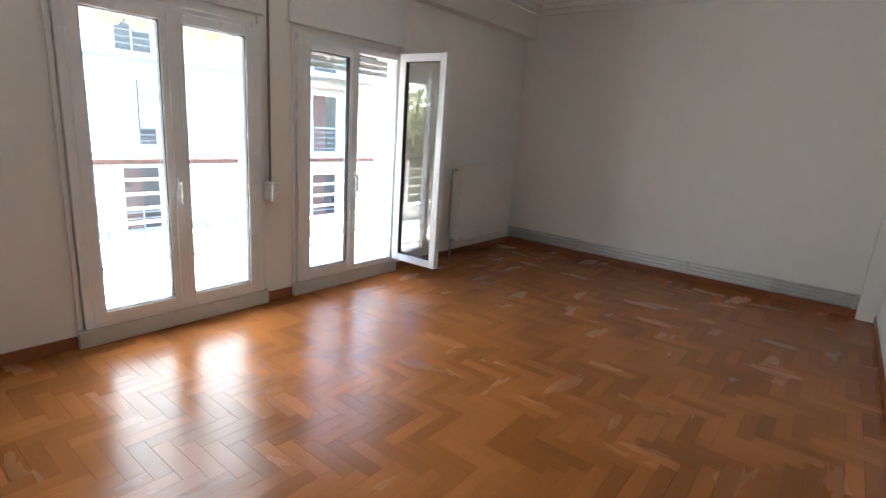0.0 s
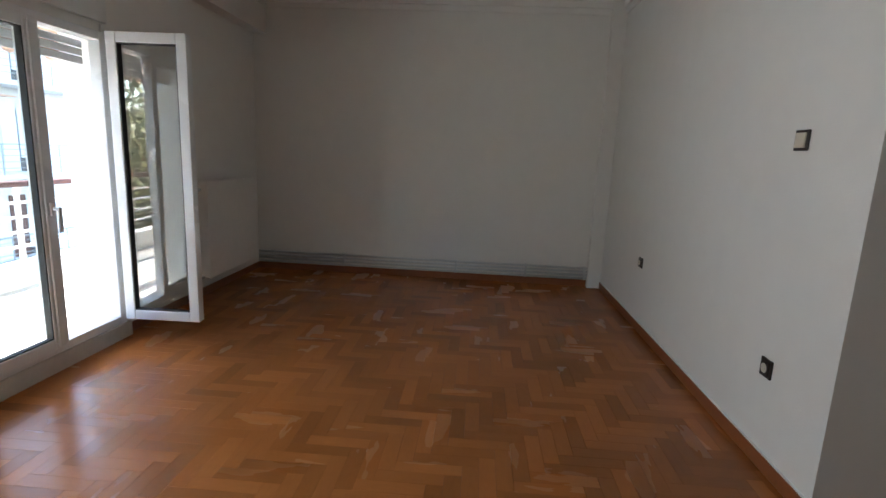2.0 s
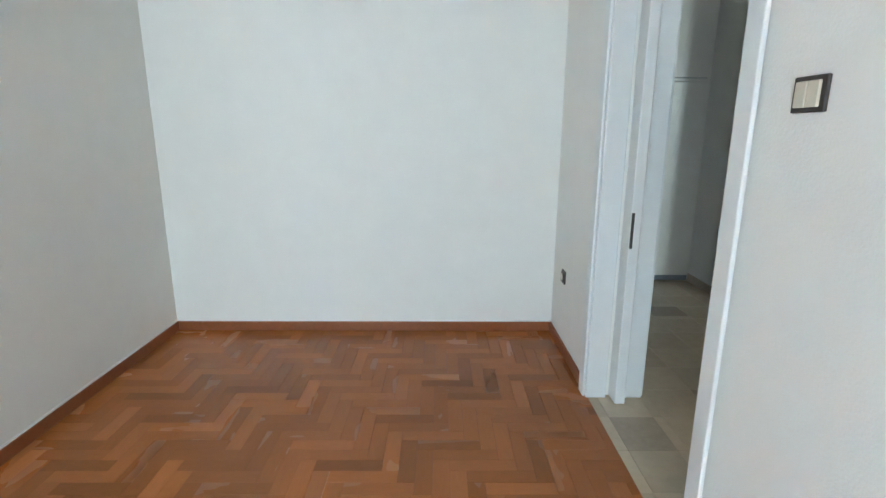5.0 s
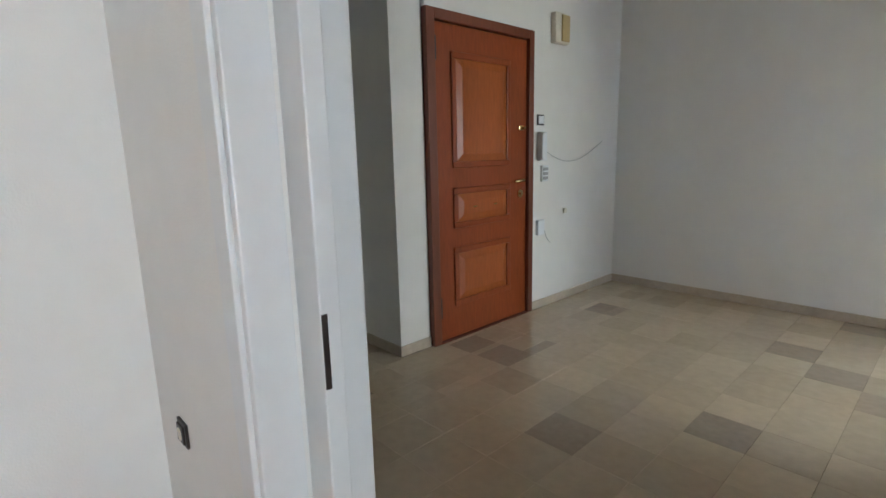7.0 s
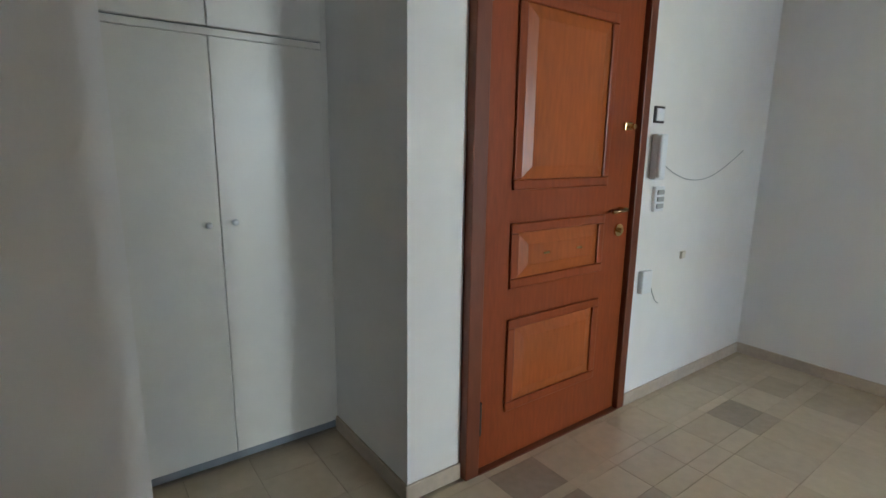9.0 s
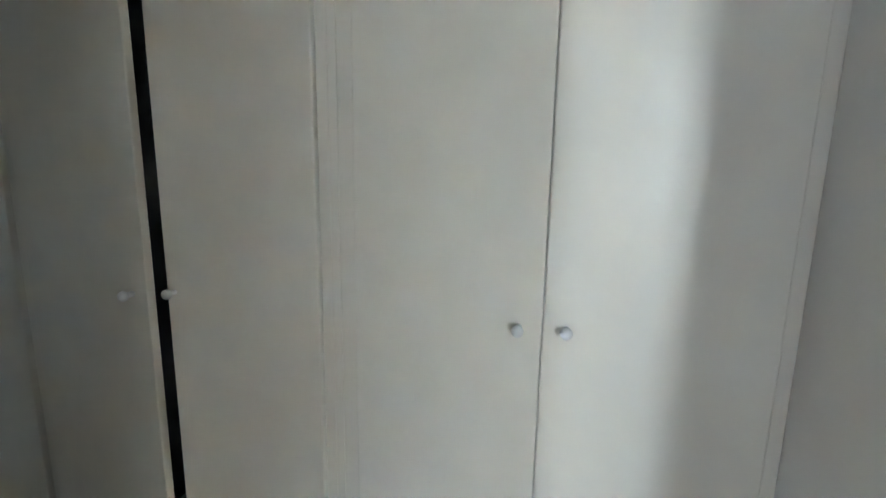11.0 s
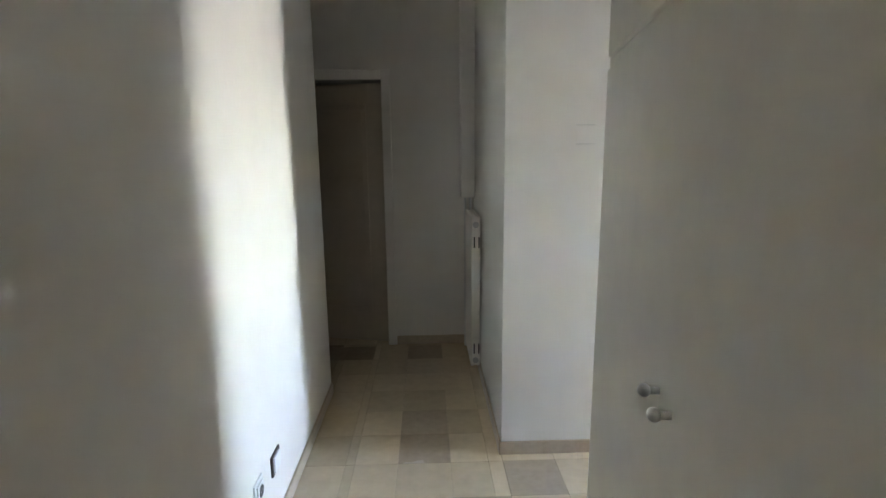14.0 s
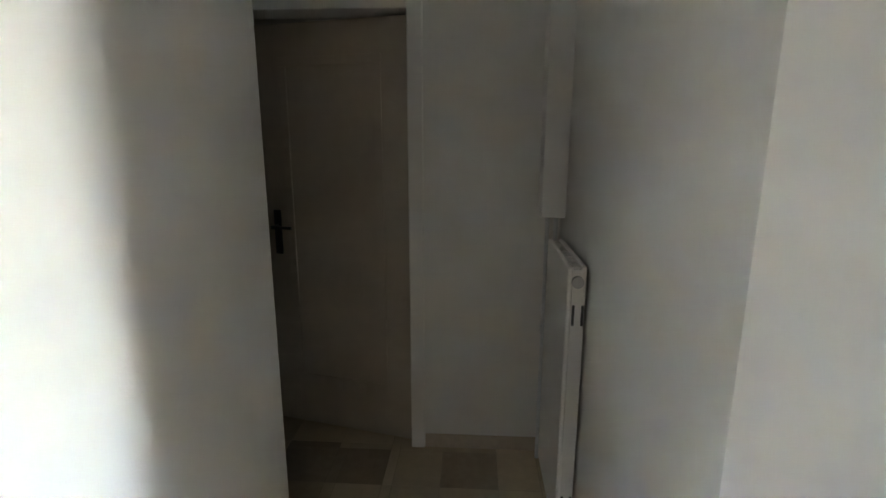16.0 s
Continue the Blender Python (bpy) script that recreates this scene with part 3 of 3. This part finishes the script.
# ---- things on the entrance wall ----
cb = empty("chime_box", (ENTRY, -5.62, 2.1), "yellowed plastic door chime box high on the wall", "door chime")
bm = bmesh.new()
box(bm, ENTRY - 0.05, ENTRY, -5.71, -5.53, 2.07, 2.29, bevel=0.008)
part("housing", bm, PLASTIC_IVORY, cb)
boxes("cover", [(ENTRY - 0.062, ENTRY - 0.05, -5.70, -5.60, 2.085, 2.275)], material("chime_cover", (0.5, 0.36, 0.16), 0.5, spread=0.05), cb, "tan front cover", bevel=0.003)
ic = empty("intercom", (ENTRY, -5.42, 1.2), "white intercom handset with loose cable on the wall", "intercom")
bm = bmesh.new()
box(bm, ENTRY - 0.035, ENTRY, -5.465, -5.375, 1.19, 1.41, bevel=0.008)
part("base", bm, PLASTIC_WHITE, ic)
bm = bmesh.new()
box(bm, ENTRY - 0.065, ENTRY - 0.04, -5.40, -5.36, 1.2, 1.405, bevel=0.01)
box(bm, ENTRY - 0.05, ENTRY - 0.03, -5.40, -5.36, 1.36, 1.40, bevel=0.006)
part("handset", bm, PLASTIC_WHITE, ic)
bp = empty("button_panel", (ENTRY, -5.46, 1.09), "white call button panel under the intercom", "button panel")
bm = bmesh.new()
box(bm, ENTRY - 0.02, ENTRY, -5.505, -5.42, 1.03, 1.155, bevel=0.005)
part("plate", bm, PLASTIC_WHITE, bp)
for i in range(3):
    boxes("button", [(ENTRY - 0.026, ENTRY - 0.02, -5.49, -5.435, 1.045 + i * 0.035, 1.068 + i * 0.035)], CABLE, bp)
ps = empty("phone_socket", (ENTRY, -5.4, 0.66), "white telephone socket with a hanging cable", "phone socket")
bm = bmesh.new()
box(bm, ENTRY - 0.03, ENTRY, -5.45, -5.365, 0.61, 0.73, bevel=0.006)
part("housing", bm, PLASTIC_WHITE, ps)


def cable(name, pts, r, parent, mat=CABLE):
    cu = bpy.data.curves.new(name, "CURVE")
    cu.dimensions, cu.bevel_depth, cu.bevel_resolution = "3D", r, 2
    sp = cu.splines.new("NURBS")
    sp.points.add(len(pts) - 1)
    for p, co in zip(sp.points, pts):
        p.co = (*co, 1)
    sp.use_endpoint_u, sp.order_u = True, 3
    cu.materials.append(mat)
    ob = new(name, cu)
    ob.parent = parent
    ob.matrix_parent_inverse = parent.matrix_basis.inverted()


cable("cable", [(ENTRY - 0.01, -5.47, 1.27), (ENTRY - 0.012, -5.62, 1.19), (ENTRY - 0.012, -5.9, 1.17), (ENTRY - 0.01, -6.15, 1.25), (ENTRY - 0.004, -6.34, 1.34)], 0.0022, ic)
cable("cable", [(ENTRY - 0.02, -5.45, 0.66), (ENTRY - 0.02, -5.49, 0.55), (ENTRY - 0.01, -5.56, 0.53)], 0.002, ps)
boxes("cable_outlet", [(ENTRY - 0.015, ENTRY, -5.785, -5.745, 0.75, 0.79)], PLASTIC_IVORY, ps, bevel=0.003)

# ---- built-in closets ----


def knob(parent, at, direction):
    bm = bmesh.new()
    p = Vector(at)
    d = Vector(direction)
    rod(bm, p, p + d * 0.02, 0.006)
    ball(bm, p + d * 0.026, 0.0125)
    part("knob", bm, PLASTIC_WHITE, parent, "round white knob", True)


CX = 3.72


def built_in_closet(shift, ajar, label):
    """A built-in closet with two tall doors and two upper doors, facing -x. ajar: degrees by which a lower door stands open."""
    c = empty("built_in_closet", (CX, -3.54 + shift, 0), label, "closet", "built-in closets")
    y = lambda v: v + shift
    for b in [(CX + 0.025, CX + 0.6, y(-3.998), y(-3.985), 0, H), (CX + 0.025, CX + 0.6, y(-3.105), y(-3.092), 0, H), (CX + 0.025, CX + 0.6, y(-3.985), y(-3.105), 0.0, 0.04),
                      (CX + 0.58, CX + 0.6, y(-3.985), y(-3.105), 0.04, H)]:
        boxes("carcass_panel", [b], CLOSET_SHADE, c)
    boxes("face_frame", [(CX, CX + 0.025, y(-3.13), y(-3.092), 0.05, H), (CX, CX + 0.025, y(-3.998), y(-3.97), 0.05, H), (CX, CX + 0.025, y(-3.97), y(-3.13), 1.715, 1.742)],
          CLOSET, c, bevel=0.003)
    boxes("plinth", [(CX + 0.03, CX + 0.05, y(-3.97), y(-3.13), 0.0, 0.05)], CLOSET_SHADE, c)
    for a, b in ((-3.5355, -3.13), (-3.968, -3.5375)):
        boxes("upper_door", [(CX - 0.012, CX + 0.012, y(a), y(b), 1.745, H - 0.02)], CLOSET, c, bevel=0.004)
    right = boxes("door", [(CX - 0.012, CX + 0.012, y(-3.968), y(-3.562 if ajar > 1 else -3.5375), 0.055, 1.712)], CLOSET, c, bevel=0.004)
    knob(right, (CX - 0.012, y(-3.585), 1.035), (-1, 0, 0))
    left = boxes("door", [(0, 0.024, -0.4065, 0, 0.055, 1.712)], CLOSET, None, bevel=0.004)
    left.parent = c
    left.matrix_basis = pose(-0.012, 0.41, 0, 0, 0, -ajar)
    bm = bmesh.new()
    rod(bm, (0, -0.36, 1.03), (-0.02, -0.36, 1.03), 0.007)
    ball(bm, (-0.026, -0.36, 1.03), 0.0125)
    part("knob", bm, PLASTIC_WHITE, None, "round white knob", True).parent = left


built_in_closet(0.0, 0.0, "white painted built-in closet with two doors and upper doors")
built_in_closet(0.925, 4.5, "white painted built-in closet with one door slightly open")
tagged(boxes("closet_filler", [(CX, CX + 0.02, -3.092, -3.073, 0.05, H)], CLOSET), "painted filler strip between two built-in closets", "filler strip")
# the last closet stands slightly turned
c3 = empty("built_in_closet", (0, 0, 0), "white painted end closet, slightly turned, with two doors", "closet", "built-in closets")
c3.matrix_basis = pose(3.722, -2.165, 0, 0, 0, -9.7)


def turned(name, list_of, mat, bevel=0.0, parent=None, label=""):
    ob = boxes(name, list_of, mat, None, label, bevel)
    ob.parent = parent or c3
    return ob


# carcass and plinth coloured dark, as the shade behind and under the doors
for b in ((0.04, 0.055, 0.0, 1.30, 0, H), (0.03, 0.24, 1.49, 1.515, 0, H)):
    turned("carcass_panel", [b], CLOSET_SHADE)
turned("plinth", [(0.03, 0.039, 0.02, 1.49, 0.0, 0.05)], CLOSET_SHADE)
turned("face_frame", [(0.012, 0.037, -0.01, 0.02, 0.05, H), (0.012, 0.037, 1.49, 1.52, 0.0, H), (0.012, 0.037, 0.02, 0.16, 1.70, 1.747), (0.012, 0.037, 0.80, 1.49, 1.70, 1.747)], CLOSET, 0.003)
for a, b in ((0.022, 0.745), (0.748, 1.488)):
    turned("upper_door", [(0.0, 0.024, a, b, 1.747, H - 0.02)], CLOSET, 0.004)
for a, b, out, k in ((0.022, 0.742, -0.006, 0.705), (0.750, 1.488, 0.0, 0.795)):
    leaf = turned("door", [(out, out + 0.024, a, b, 0.055, 1.712)], CLOSET, 0.004)
    bm = bmesh.new()
    rod(bm, (out, k, 1.05), (out - 0.02, k, 1.05), 0.007)
    ball(bm, (out - 0.026, k, 1.05), 0.0125)
    part("knob", bm, PLASTIC_WHITE, None, "round white knob", True).parent = leaf

# ---- corridor ----
cr = radiator("radiator", CORE - 0.072, CORE - 0.010, 0.95, 1.42, 0.07, 1.08, -1, "white panel radiator on the corridor wall")
for z in (1.03, 0.115):
    bm = bmesh.new()
    rod(bm, (CORE - 0.041, 0.95, z), (CORE - 0.041, 0.938, z), 0.02, 16)
    part("plug", bm, STEEL, cr)
for z in (0.92, 0.2):
    for dx in (0.05, 0.02):
        boxes("slot", [(CORE - dx - 0.004, CORE - dx + 0.004, 0.946, 0.95, z - 0.04, z + 0.03)], BLACK, cr)
for yy in (1.1, 1.35):
    boxes("bracket", [(CORE - 0.010, CORE, yy - 0.015, yy + 0.015, 0.3, 0.95)], STEEL, cr)
tagged(boxes("pipe_casing", [(CORE - 0.10, CORE, END - 0.12, END, 1.16, H)], HALLWALL, bevel=0.004), "painted pipe casing above the radiator", "pipe casing")
pp = bmesh.new()
for dx in (0.03, 0.065):
    rod(pp, (CORE - dx, END - 0.06, 1.16), (CORE - dx, END - 0.06, 0.0), 0.009)
tagged(part("heating_pipe", pp, PIPE, None), "thin painted pipes that come out of the casing", "pipe")

d3 = empty("door_3", (3.123, END, 0), "dull beige inner door standing ajar at the corridor's end", "inner door", kind="structure")
boxes("door_frame", [(3.123, 3.188, END - 0.02, END + 0.15, 0, 2.07), (2.295, 2.36, END - 0.02, END + 0.15, 0, 2.07), (2.36, 3.123, END - 0.02, END + 0.15, 2.0, 2.07)], HALLWALL, d3, bevel=0.005)
leaf3 = new("door_leaf_hinge")
leaf3.parent = d3
leaf3.matrix_basis = pose(-0.005, 0.03, 0, 0, 0, -13)
dm = boxes("door_leaf", [(-0.75, 0, 0, 0.04, 0.012, 1.985)], INNERDOOR, None, bevel=0.003)
dm.parent = leaf3
bm = bmesh.new()
for a, b, c, d in ((0.12, 0.63, 0.25, 0.29), (0.12, 0.63, 1.80, 1.84), (0.12, 0.16, 0.29, 1.80), (0.59, 0.63, 0.29, 1.80)):
    box(bm, -b, -a, -0.008, 0, c, d, bevel=0.003)
part("moulding", bm, INNERDOOR, None).parent = dm
bm = bmesh.new()
box(bm, -0.705, -0.665, -0.006, 0.0, 0.92, 1.14, bevel=0.002)
rod(bm, (-0.685, 0.0, 1.06), (-0.685, -0.05, 1.06), 0.009)
rod(bm, (-0.69, -0.046, 1.06), (-0.585, -0.046, 1.06), 0.008)
part("handle", bm, BLACK, None, "black iron lever handle").parent = dm

# ---- outside ----
tagged(boxes("balcony", [(WX - 1.55, WX - 0.25, -6.2, 4.2, -0.2, 0.03)], CONCRETE), "pale balcony floor outside the doors", "balcony", kind="structure")
tagged(boxes("balcony_upstand", [(WX - 1.55, WX - 1.4, -6.2, 4.2, 0.03, 0.22), (WX - 1.4, WX - 0.25, 4.05, 4.2, 0.03, 0.22)], FACADE), "low rendered balcony upstand", "parapet", kind="structure")
tagged(boxes("balcony_above", [(WX - 1.55, WX - 0.25, -6.2, 4.2, H + 0.02, H + 0.25)], FACADE), "balcony slab of the storey above", "balcony slab", kind="structure")
rl = empty("balcony_railing", (WX - 1.475, 0, 0.22), "balcony railing with brown handrail and white bars", "railing")
boxes("handrail", [(WX - 1.51, WX - 1.44, -6.1, 4.1, 0.84, 0.885)], RAILWOOD, rl, "brown handrail", bevel=0.008)
boxes("handrail", [(WX - 1.4, WX - 0.26, 4.09, 4.15, 0.84, 0.885)], RAILWOOD, rl, bevel=0.008)
for i in range(11):
    boxes("post", [(WX - 1.49, WX - 1.46, -5.9 + i, -5.87 + i, 0.22, 0.84)], RAILWHITE, rl)
bm = bmesh.new()
for z in (0.34, 0.46, 0.58, 0.70):
    box(bm, WX - 1.482, WX - 1.468, -6.1, 4.1, z, z + 0.022)
part("bars", bm, RAILWHITE, rl)
bm = bmesh.new()
for i in range(10):
    box(bm, WX - 1.38 + i * 0.12, WX - 1.36 + i * 0.12, 4.11, 4.13, 0.22, 0.84)
part("bars", bm, RAILWHITE, rl)

aw = empty("awning", (WX - 0.3, 0, 2.4), "faded orange awning above the balcony", "awning")
bm = bmesh.new()
box(bm, WX - 1.5, WX - 1.49, -6.0, 3.9, 1.98, 2.2)
n = 50
for i in range(n):
    y = -6.0 + 9.9 * i / n
    rod(bm, (WX - 1.5, y + 0.1, 1.985), (WX - 1.49, y + 0.1, 1.985), 0.1, 12)
part("valance", bm, AWNING, aw, "scalloped cloth edge")
boxes("roll", [(WX - 1.52, WX - 1.46, -6.0, 3.9, 2.19, 2.26)], RAILWHITE, aw, bevel=0.01)
for y in (-5.5, -1.5, 3.4):
    bm = bmesh.new()
    rod(bm, (WX - 0.26, y, 2.5), (WX - 1.49, y, 2.22), 0.02, 8)
    part("arm", bm, RAILWHITE, aw)

GZ = -6.6
tagged(boxes("ground", [(-400, 400, -400, 400, GZ - 0.5, GZ)], ASPHALT), "grey asphalt street level far below", "ground", kind="structure")


def apartment_building(x, y0, y1, floors, depth, label, bay=2.6):
    """A facade that looks to +x, with balconies, doors and shutters on each storey."""
    b = empty("apartment_building", (x - depth / 2, (y0 + y1) / 2, GZ), label, "apartment building", "buildings opposite")
    top = GZ + 0.6 + floors * 3.0
    boxes("wall", [(x - depth, x, y0, y1, GZ, top)], FACADE, b)
    boxes("roof", [(x - depth - 0.2, x + 0.3, y0 - 0.1, y1 + 0.1, top, top + 0.3)], FACADE, b)
    n = int((y1 - y0) / bay)
    for f in range(floors):
        z = GZ + 0.6 + f * 3.0
        boxes("balcony_slab", [(x, x + 1.2, y0 + 0.3, y1 - 0.3, z - 0.15, z)], FACADE, b)
        bm = bmesh.new()
        box(bm, x + 1.14, x + 1.18, y0 + 0.3, y1 - 0.3, z + 0.95, z + 1.0)
        for zz in (0.2, 0.4, 0.6, 0.8):
            box(bm, x + 1.15, x + 1.17, y0 + 0.3, y1 - 0.3, z + zz, z + zz + 0.025)
        for k in range(int((y1 - y0) / 1.1)):
            box(bm, x + 1.145, x + 1.175, y0 + 0.3 + k * 1.1, y0 + 0.34 + k * 1.1, z, z + 1.0)
        part("railing", bm, CABLE, b)
        for k in range(n):
            yc = y0 + bay * (k + 0.5)
            # flat sheet on the solid wall, the opening's shade painted as near-black
            w = boxes("window", [(x, x + 0.012, yc - 0.55, yc + 0.55, z + 0.02, z + 2.2)], FACADE_SHADE, b)
            r = random.random()
            if r < 0.75:
                boxes("shutter", [(x + 0.012, x + 0.05, yc - 0.6, yc - 0.02, z + 0.02, z + 2.2)], SHUTTER if r < 0.45 else RAILWHITE, w)
            if r > 0.3:
                boxes("shutter", [(x + 0.012, x + 0.05, yc + 0.05, yc + 0.6, z + 0.9 * r, z + 2.2)], RAILWHITE, w)
        if f % 2 == 0:
            boxes("awning", [(x + 0.1, x + 1.3, y0 + 1.0, y0 + 4.2, z + 2.45, z + 2.5)], AWNING, b)


apartment_building(-20, -14, 9.3, 6, 9, "white apartment building with balconies across the street")
apartment_building(-17.5, 9.8, 25, 5, 9, "white rendered apartment building with brown shutters", 3.6)
apartment_building(-26, 27, 44, 4, 9, "pale apartment building behind a tree")


def tree(at, height, spread):
    t = empty("tree", at, "tree with yellow-green leaves beside the balcony", "tree", "trees")
    bm = bmesh.new()
    rod(bm, at, (at[0], at[1], at[2] + height * 0.55), 0.2, 10, 0.11)
    tips = []
    for i in range(9):
        a = i * 2.4
        z = at[2] + height * (0.38 + 0.02 * i)
        tip = (at[0] + math.cos(a) * spread * 0.6, at[1] + math.sin(a) * spread * 0.6, z + height * (0.18 + 0.2 * random.random()))
        rod(bm, (at[0], at[1], z), tip, 0.07, 8, 0.02)
        tips.append(tip)
    part("trunk", bm, BARK, t)
    verts, faces = [], []
    for i in range(9000):
        c = Vector(random.choice(tips))
        p = c + Vector([random.gauss(0, spread * 0.26) for _ in range(3)])
        s = random.uniform(0.05, 0.12)
        u = Vector([random.gauss(0, 1) for _ in range(3)]).normalized()
        v = u.cross(Vector((random.random(), random.random(), 1))).normalized()
        k = len(verts)
        verts += [p - u * s, p + v * s * 0.5, p + u * s, p - v * s * 0.5]
        faces.append((k, k + 1, k + 2, k + 3))
    me = bpy.data.meshes.new("crown")
    me.from_pydata(verts, [], faces)
    me.materials.append(LEAF)
    c = tagged(new("crown", me), "loose yellow-green leaves", kind="stuff")
    c.parent = t
    c.matrix_parent_inverse = t.matrix_basis.inverted()


tree((-9.6, -6.8, GZ), 9.5, 3.0)
tree((-12.0, -10.5, GZ), 9.5, 3.2)

# ---- floors, piece by piece ----
fl = tagged(boxes("floor_living", [(WX - 0.0, ALC, SOUTH, FAR, -0.2, -0.006)], JOINT), "herringbone oak parquet, varnished and worn", "floor", kind="structure")
tagged(boxes("floor_underlay", [(ALC, 8.6, -8.8, 3.75, -0.2, -0.006), (-3.1, ALC, -8.8, SOUTH, -0.2, -0.006), (0.2, ALC, 0.2, 3.75, -0.2, -0.006)], GROUT), "screed under the tiles", "floor", kind="structure")
PL, PW, GAPP = 0.27, 0.0675, 0.0005


def clip_rect(r, lim):
    x0, x1, y0, y1 = max(r[0], lim[0]), min(r[1], lim[1]), max(r[2], lim[2]), min(r[3], lim[3])
    return (x0, x1, y0, y1) if x1 - x0 > 0.006 and y1 - y0 > 0.006 else None


pieces = []
for j in range(-14, 14):
    for k in range(-60, 60):
        ox, oy = k * PW + j * 2 * PL + 0.03, k * PW + 0.02
        for r in ((ox, ox + PL, oy, oy + PW), (ox - PW, ox, oy, oy + PL)):
            for lim in ((WX, 0.0, SOUTH, FAR), (0.0, ALC, SOUTH, 0.0)):
                c = clip_rect(r, lim)
                if c:
                    pieces.append(c)


def block_verts(w, d, tilt):
    """A parquet block with its top at z = 0, very slightly tilted."""
    a, b = tilt
    top = [(-w, -d), (w, -d), (w, d), (-w, d)]
    return [(x, y, a * x + b * y) for x, y in top] + [(x, y, -0.006) for x, y in top]


BF = [(0, 1, 2, 3), (0, 4, 5, 1), (1, 5, 6, 2), (2, 6, 7, 3), (3, 7, 4, 0)]
rest, count, shared = {True: ([], []), False: ([], [])}, 0, {}
for x0, x1, y0, y1 in pieces:
    w, d = (x1 - x0) / 2 - GAPP, (y1 - y0) / 2 - GAPP
    cx, cy = (x0 + x1) / 2, (y0 + y1) / 2
    tilt = (random.gauss(0, 0.0004), random.gauss(0, 0.0004))
    whole = abs((x1 - x0) * (y1 - y0) - PL * PW) < 1e-6
    if count < 300 and whole and 0.0 < cx < 2.2 and -2.4 < cy < -0.6:
        key = (x1 - x0 > y1 - y0, random.randrange(6))
        if key not in shared:
            me = bpy.data.meshes.new("parquet_block")
            me.from_pydata(block_verts(w, d, tilt), [], BF)
            me.materials.append(PARQUET[key[0]])
            shared[key] = me
        ob = new("parquet_block", shared[key])
        ob.location = (cx, cy, 0)
        ob.parent = fl
        count += 1
    else:
        rest_v, rest_f = rest[x1 - x0 > y1 - y0]
        k = len(rest_v)
        rest_v += [(x + cx, y + cy, z) for x, y, z in block_verts(w, d, tilt)]
        rest_f += [tuple(k + i for i in f) for f in BF]
for along, (rest_v, rest_f) in rest.items():
    me = bpy.data.meshes.new("parquet")
    me.from_pydata(rest_v, [], rest_f)
    me.materials.append(PARQUET_REST[along])
    rp = tagged(new("parquet", me), "oak parquet blocks in herringbone", kind="stuff")
    rp.parent = fl

hf = tagged(boxes("floor_hall", [(0.9, 1.4, HALLN, SOUTH, -0.012, -0.005)], GROUT), "mixed beige and brown marble tiles, polished", "floor", kind="structure")
TP = 0.255
zones = [(0.0, 2.6, HALLS, HALLN), (2.6, COL, HALLS, -3.15), (COL, ENTRY, HALLS, END), (ENTRY, CX, -4.0, END), (CX, CORE, -2.16, END), (CORE, 3.96, -1.9, -0.66), (CORE, 6.4, -0.66, PINK),
         (1.05, COL, 0.756, END), (DX0, DX1, HALLN, SOUTH), (-2.9, 0.0, -6.6, -4.2), (0.0, 3.07, -8.6, HALLS), (1.15, CORE, END, 3.6)]
dark = {(0, 0), (0, -5), (5, 17), (4, 16), (3, 18), (2, 15)}
tile_mesh = {}
for i in range(-22, 16):
    for k in range(-16, 33):
        r = (2.515 + i * TP, 2.515 + (i + 1) * TP, -4.6 + k * TP, -4.6 + (k + 1) * TP)
        for z in zones:
            c = clip_rect(r, z)
            if not c:
                continue
            w, d = (c[1] - c[0]) / 2 - 0.0008, (c[3] - c[2]) / 2 - 0.0008
            is_dark = (i, k) in dark or random.random() < 0.035
            key = (round(w, 3), round(d, 3), is_dark)
            if key not in tile_mesh:
                me = bpy.data.meshes.new("tile")
                me.from_pydata(block_verts(w, d, (0, 0)), [], BF)
                me.materials.append(TILE_DARK if is_dark else TILE)
                tile_mesh[key] = me
            ob = new("tile", tile_mesh[key])
            ob.location = ((c[0] + c[1]) / 2, (c[2] + c[3]) / 2, random.uniform(-0.0004, 0.0004))
            ob.parent = hf
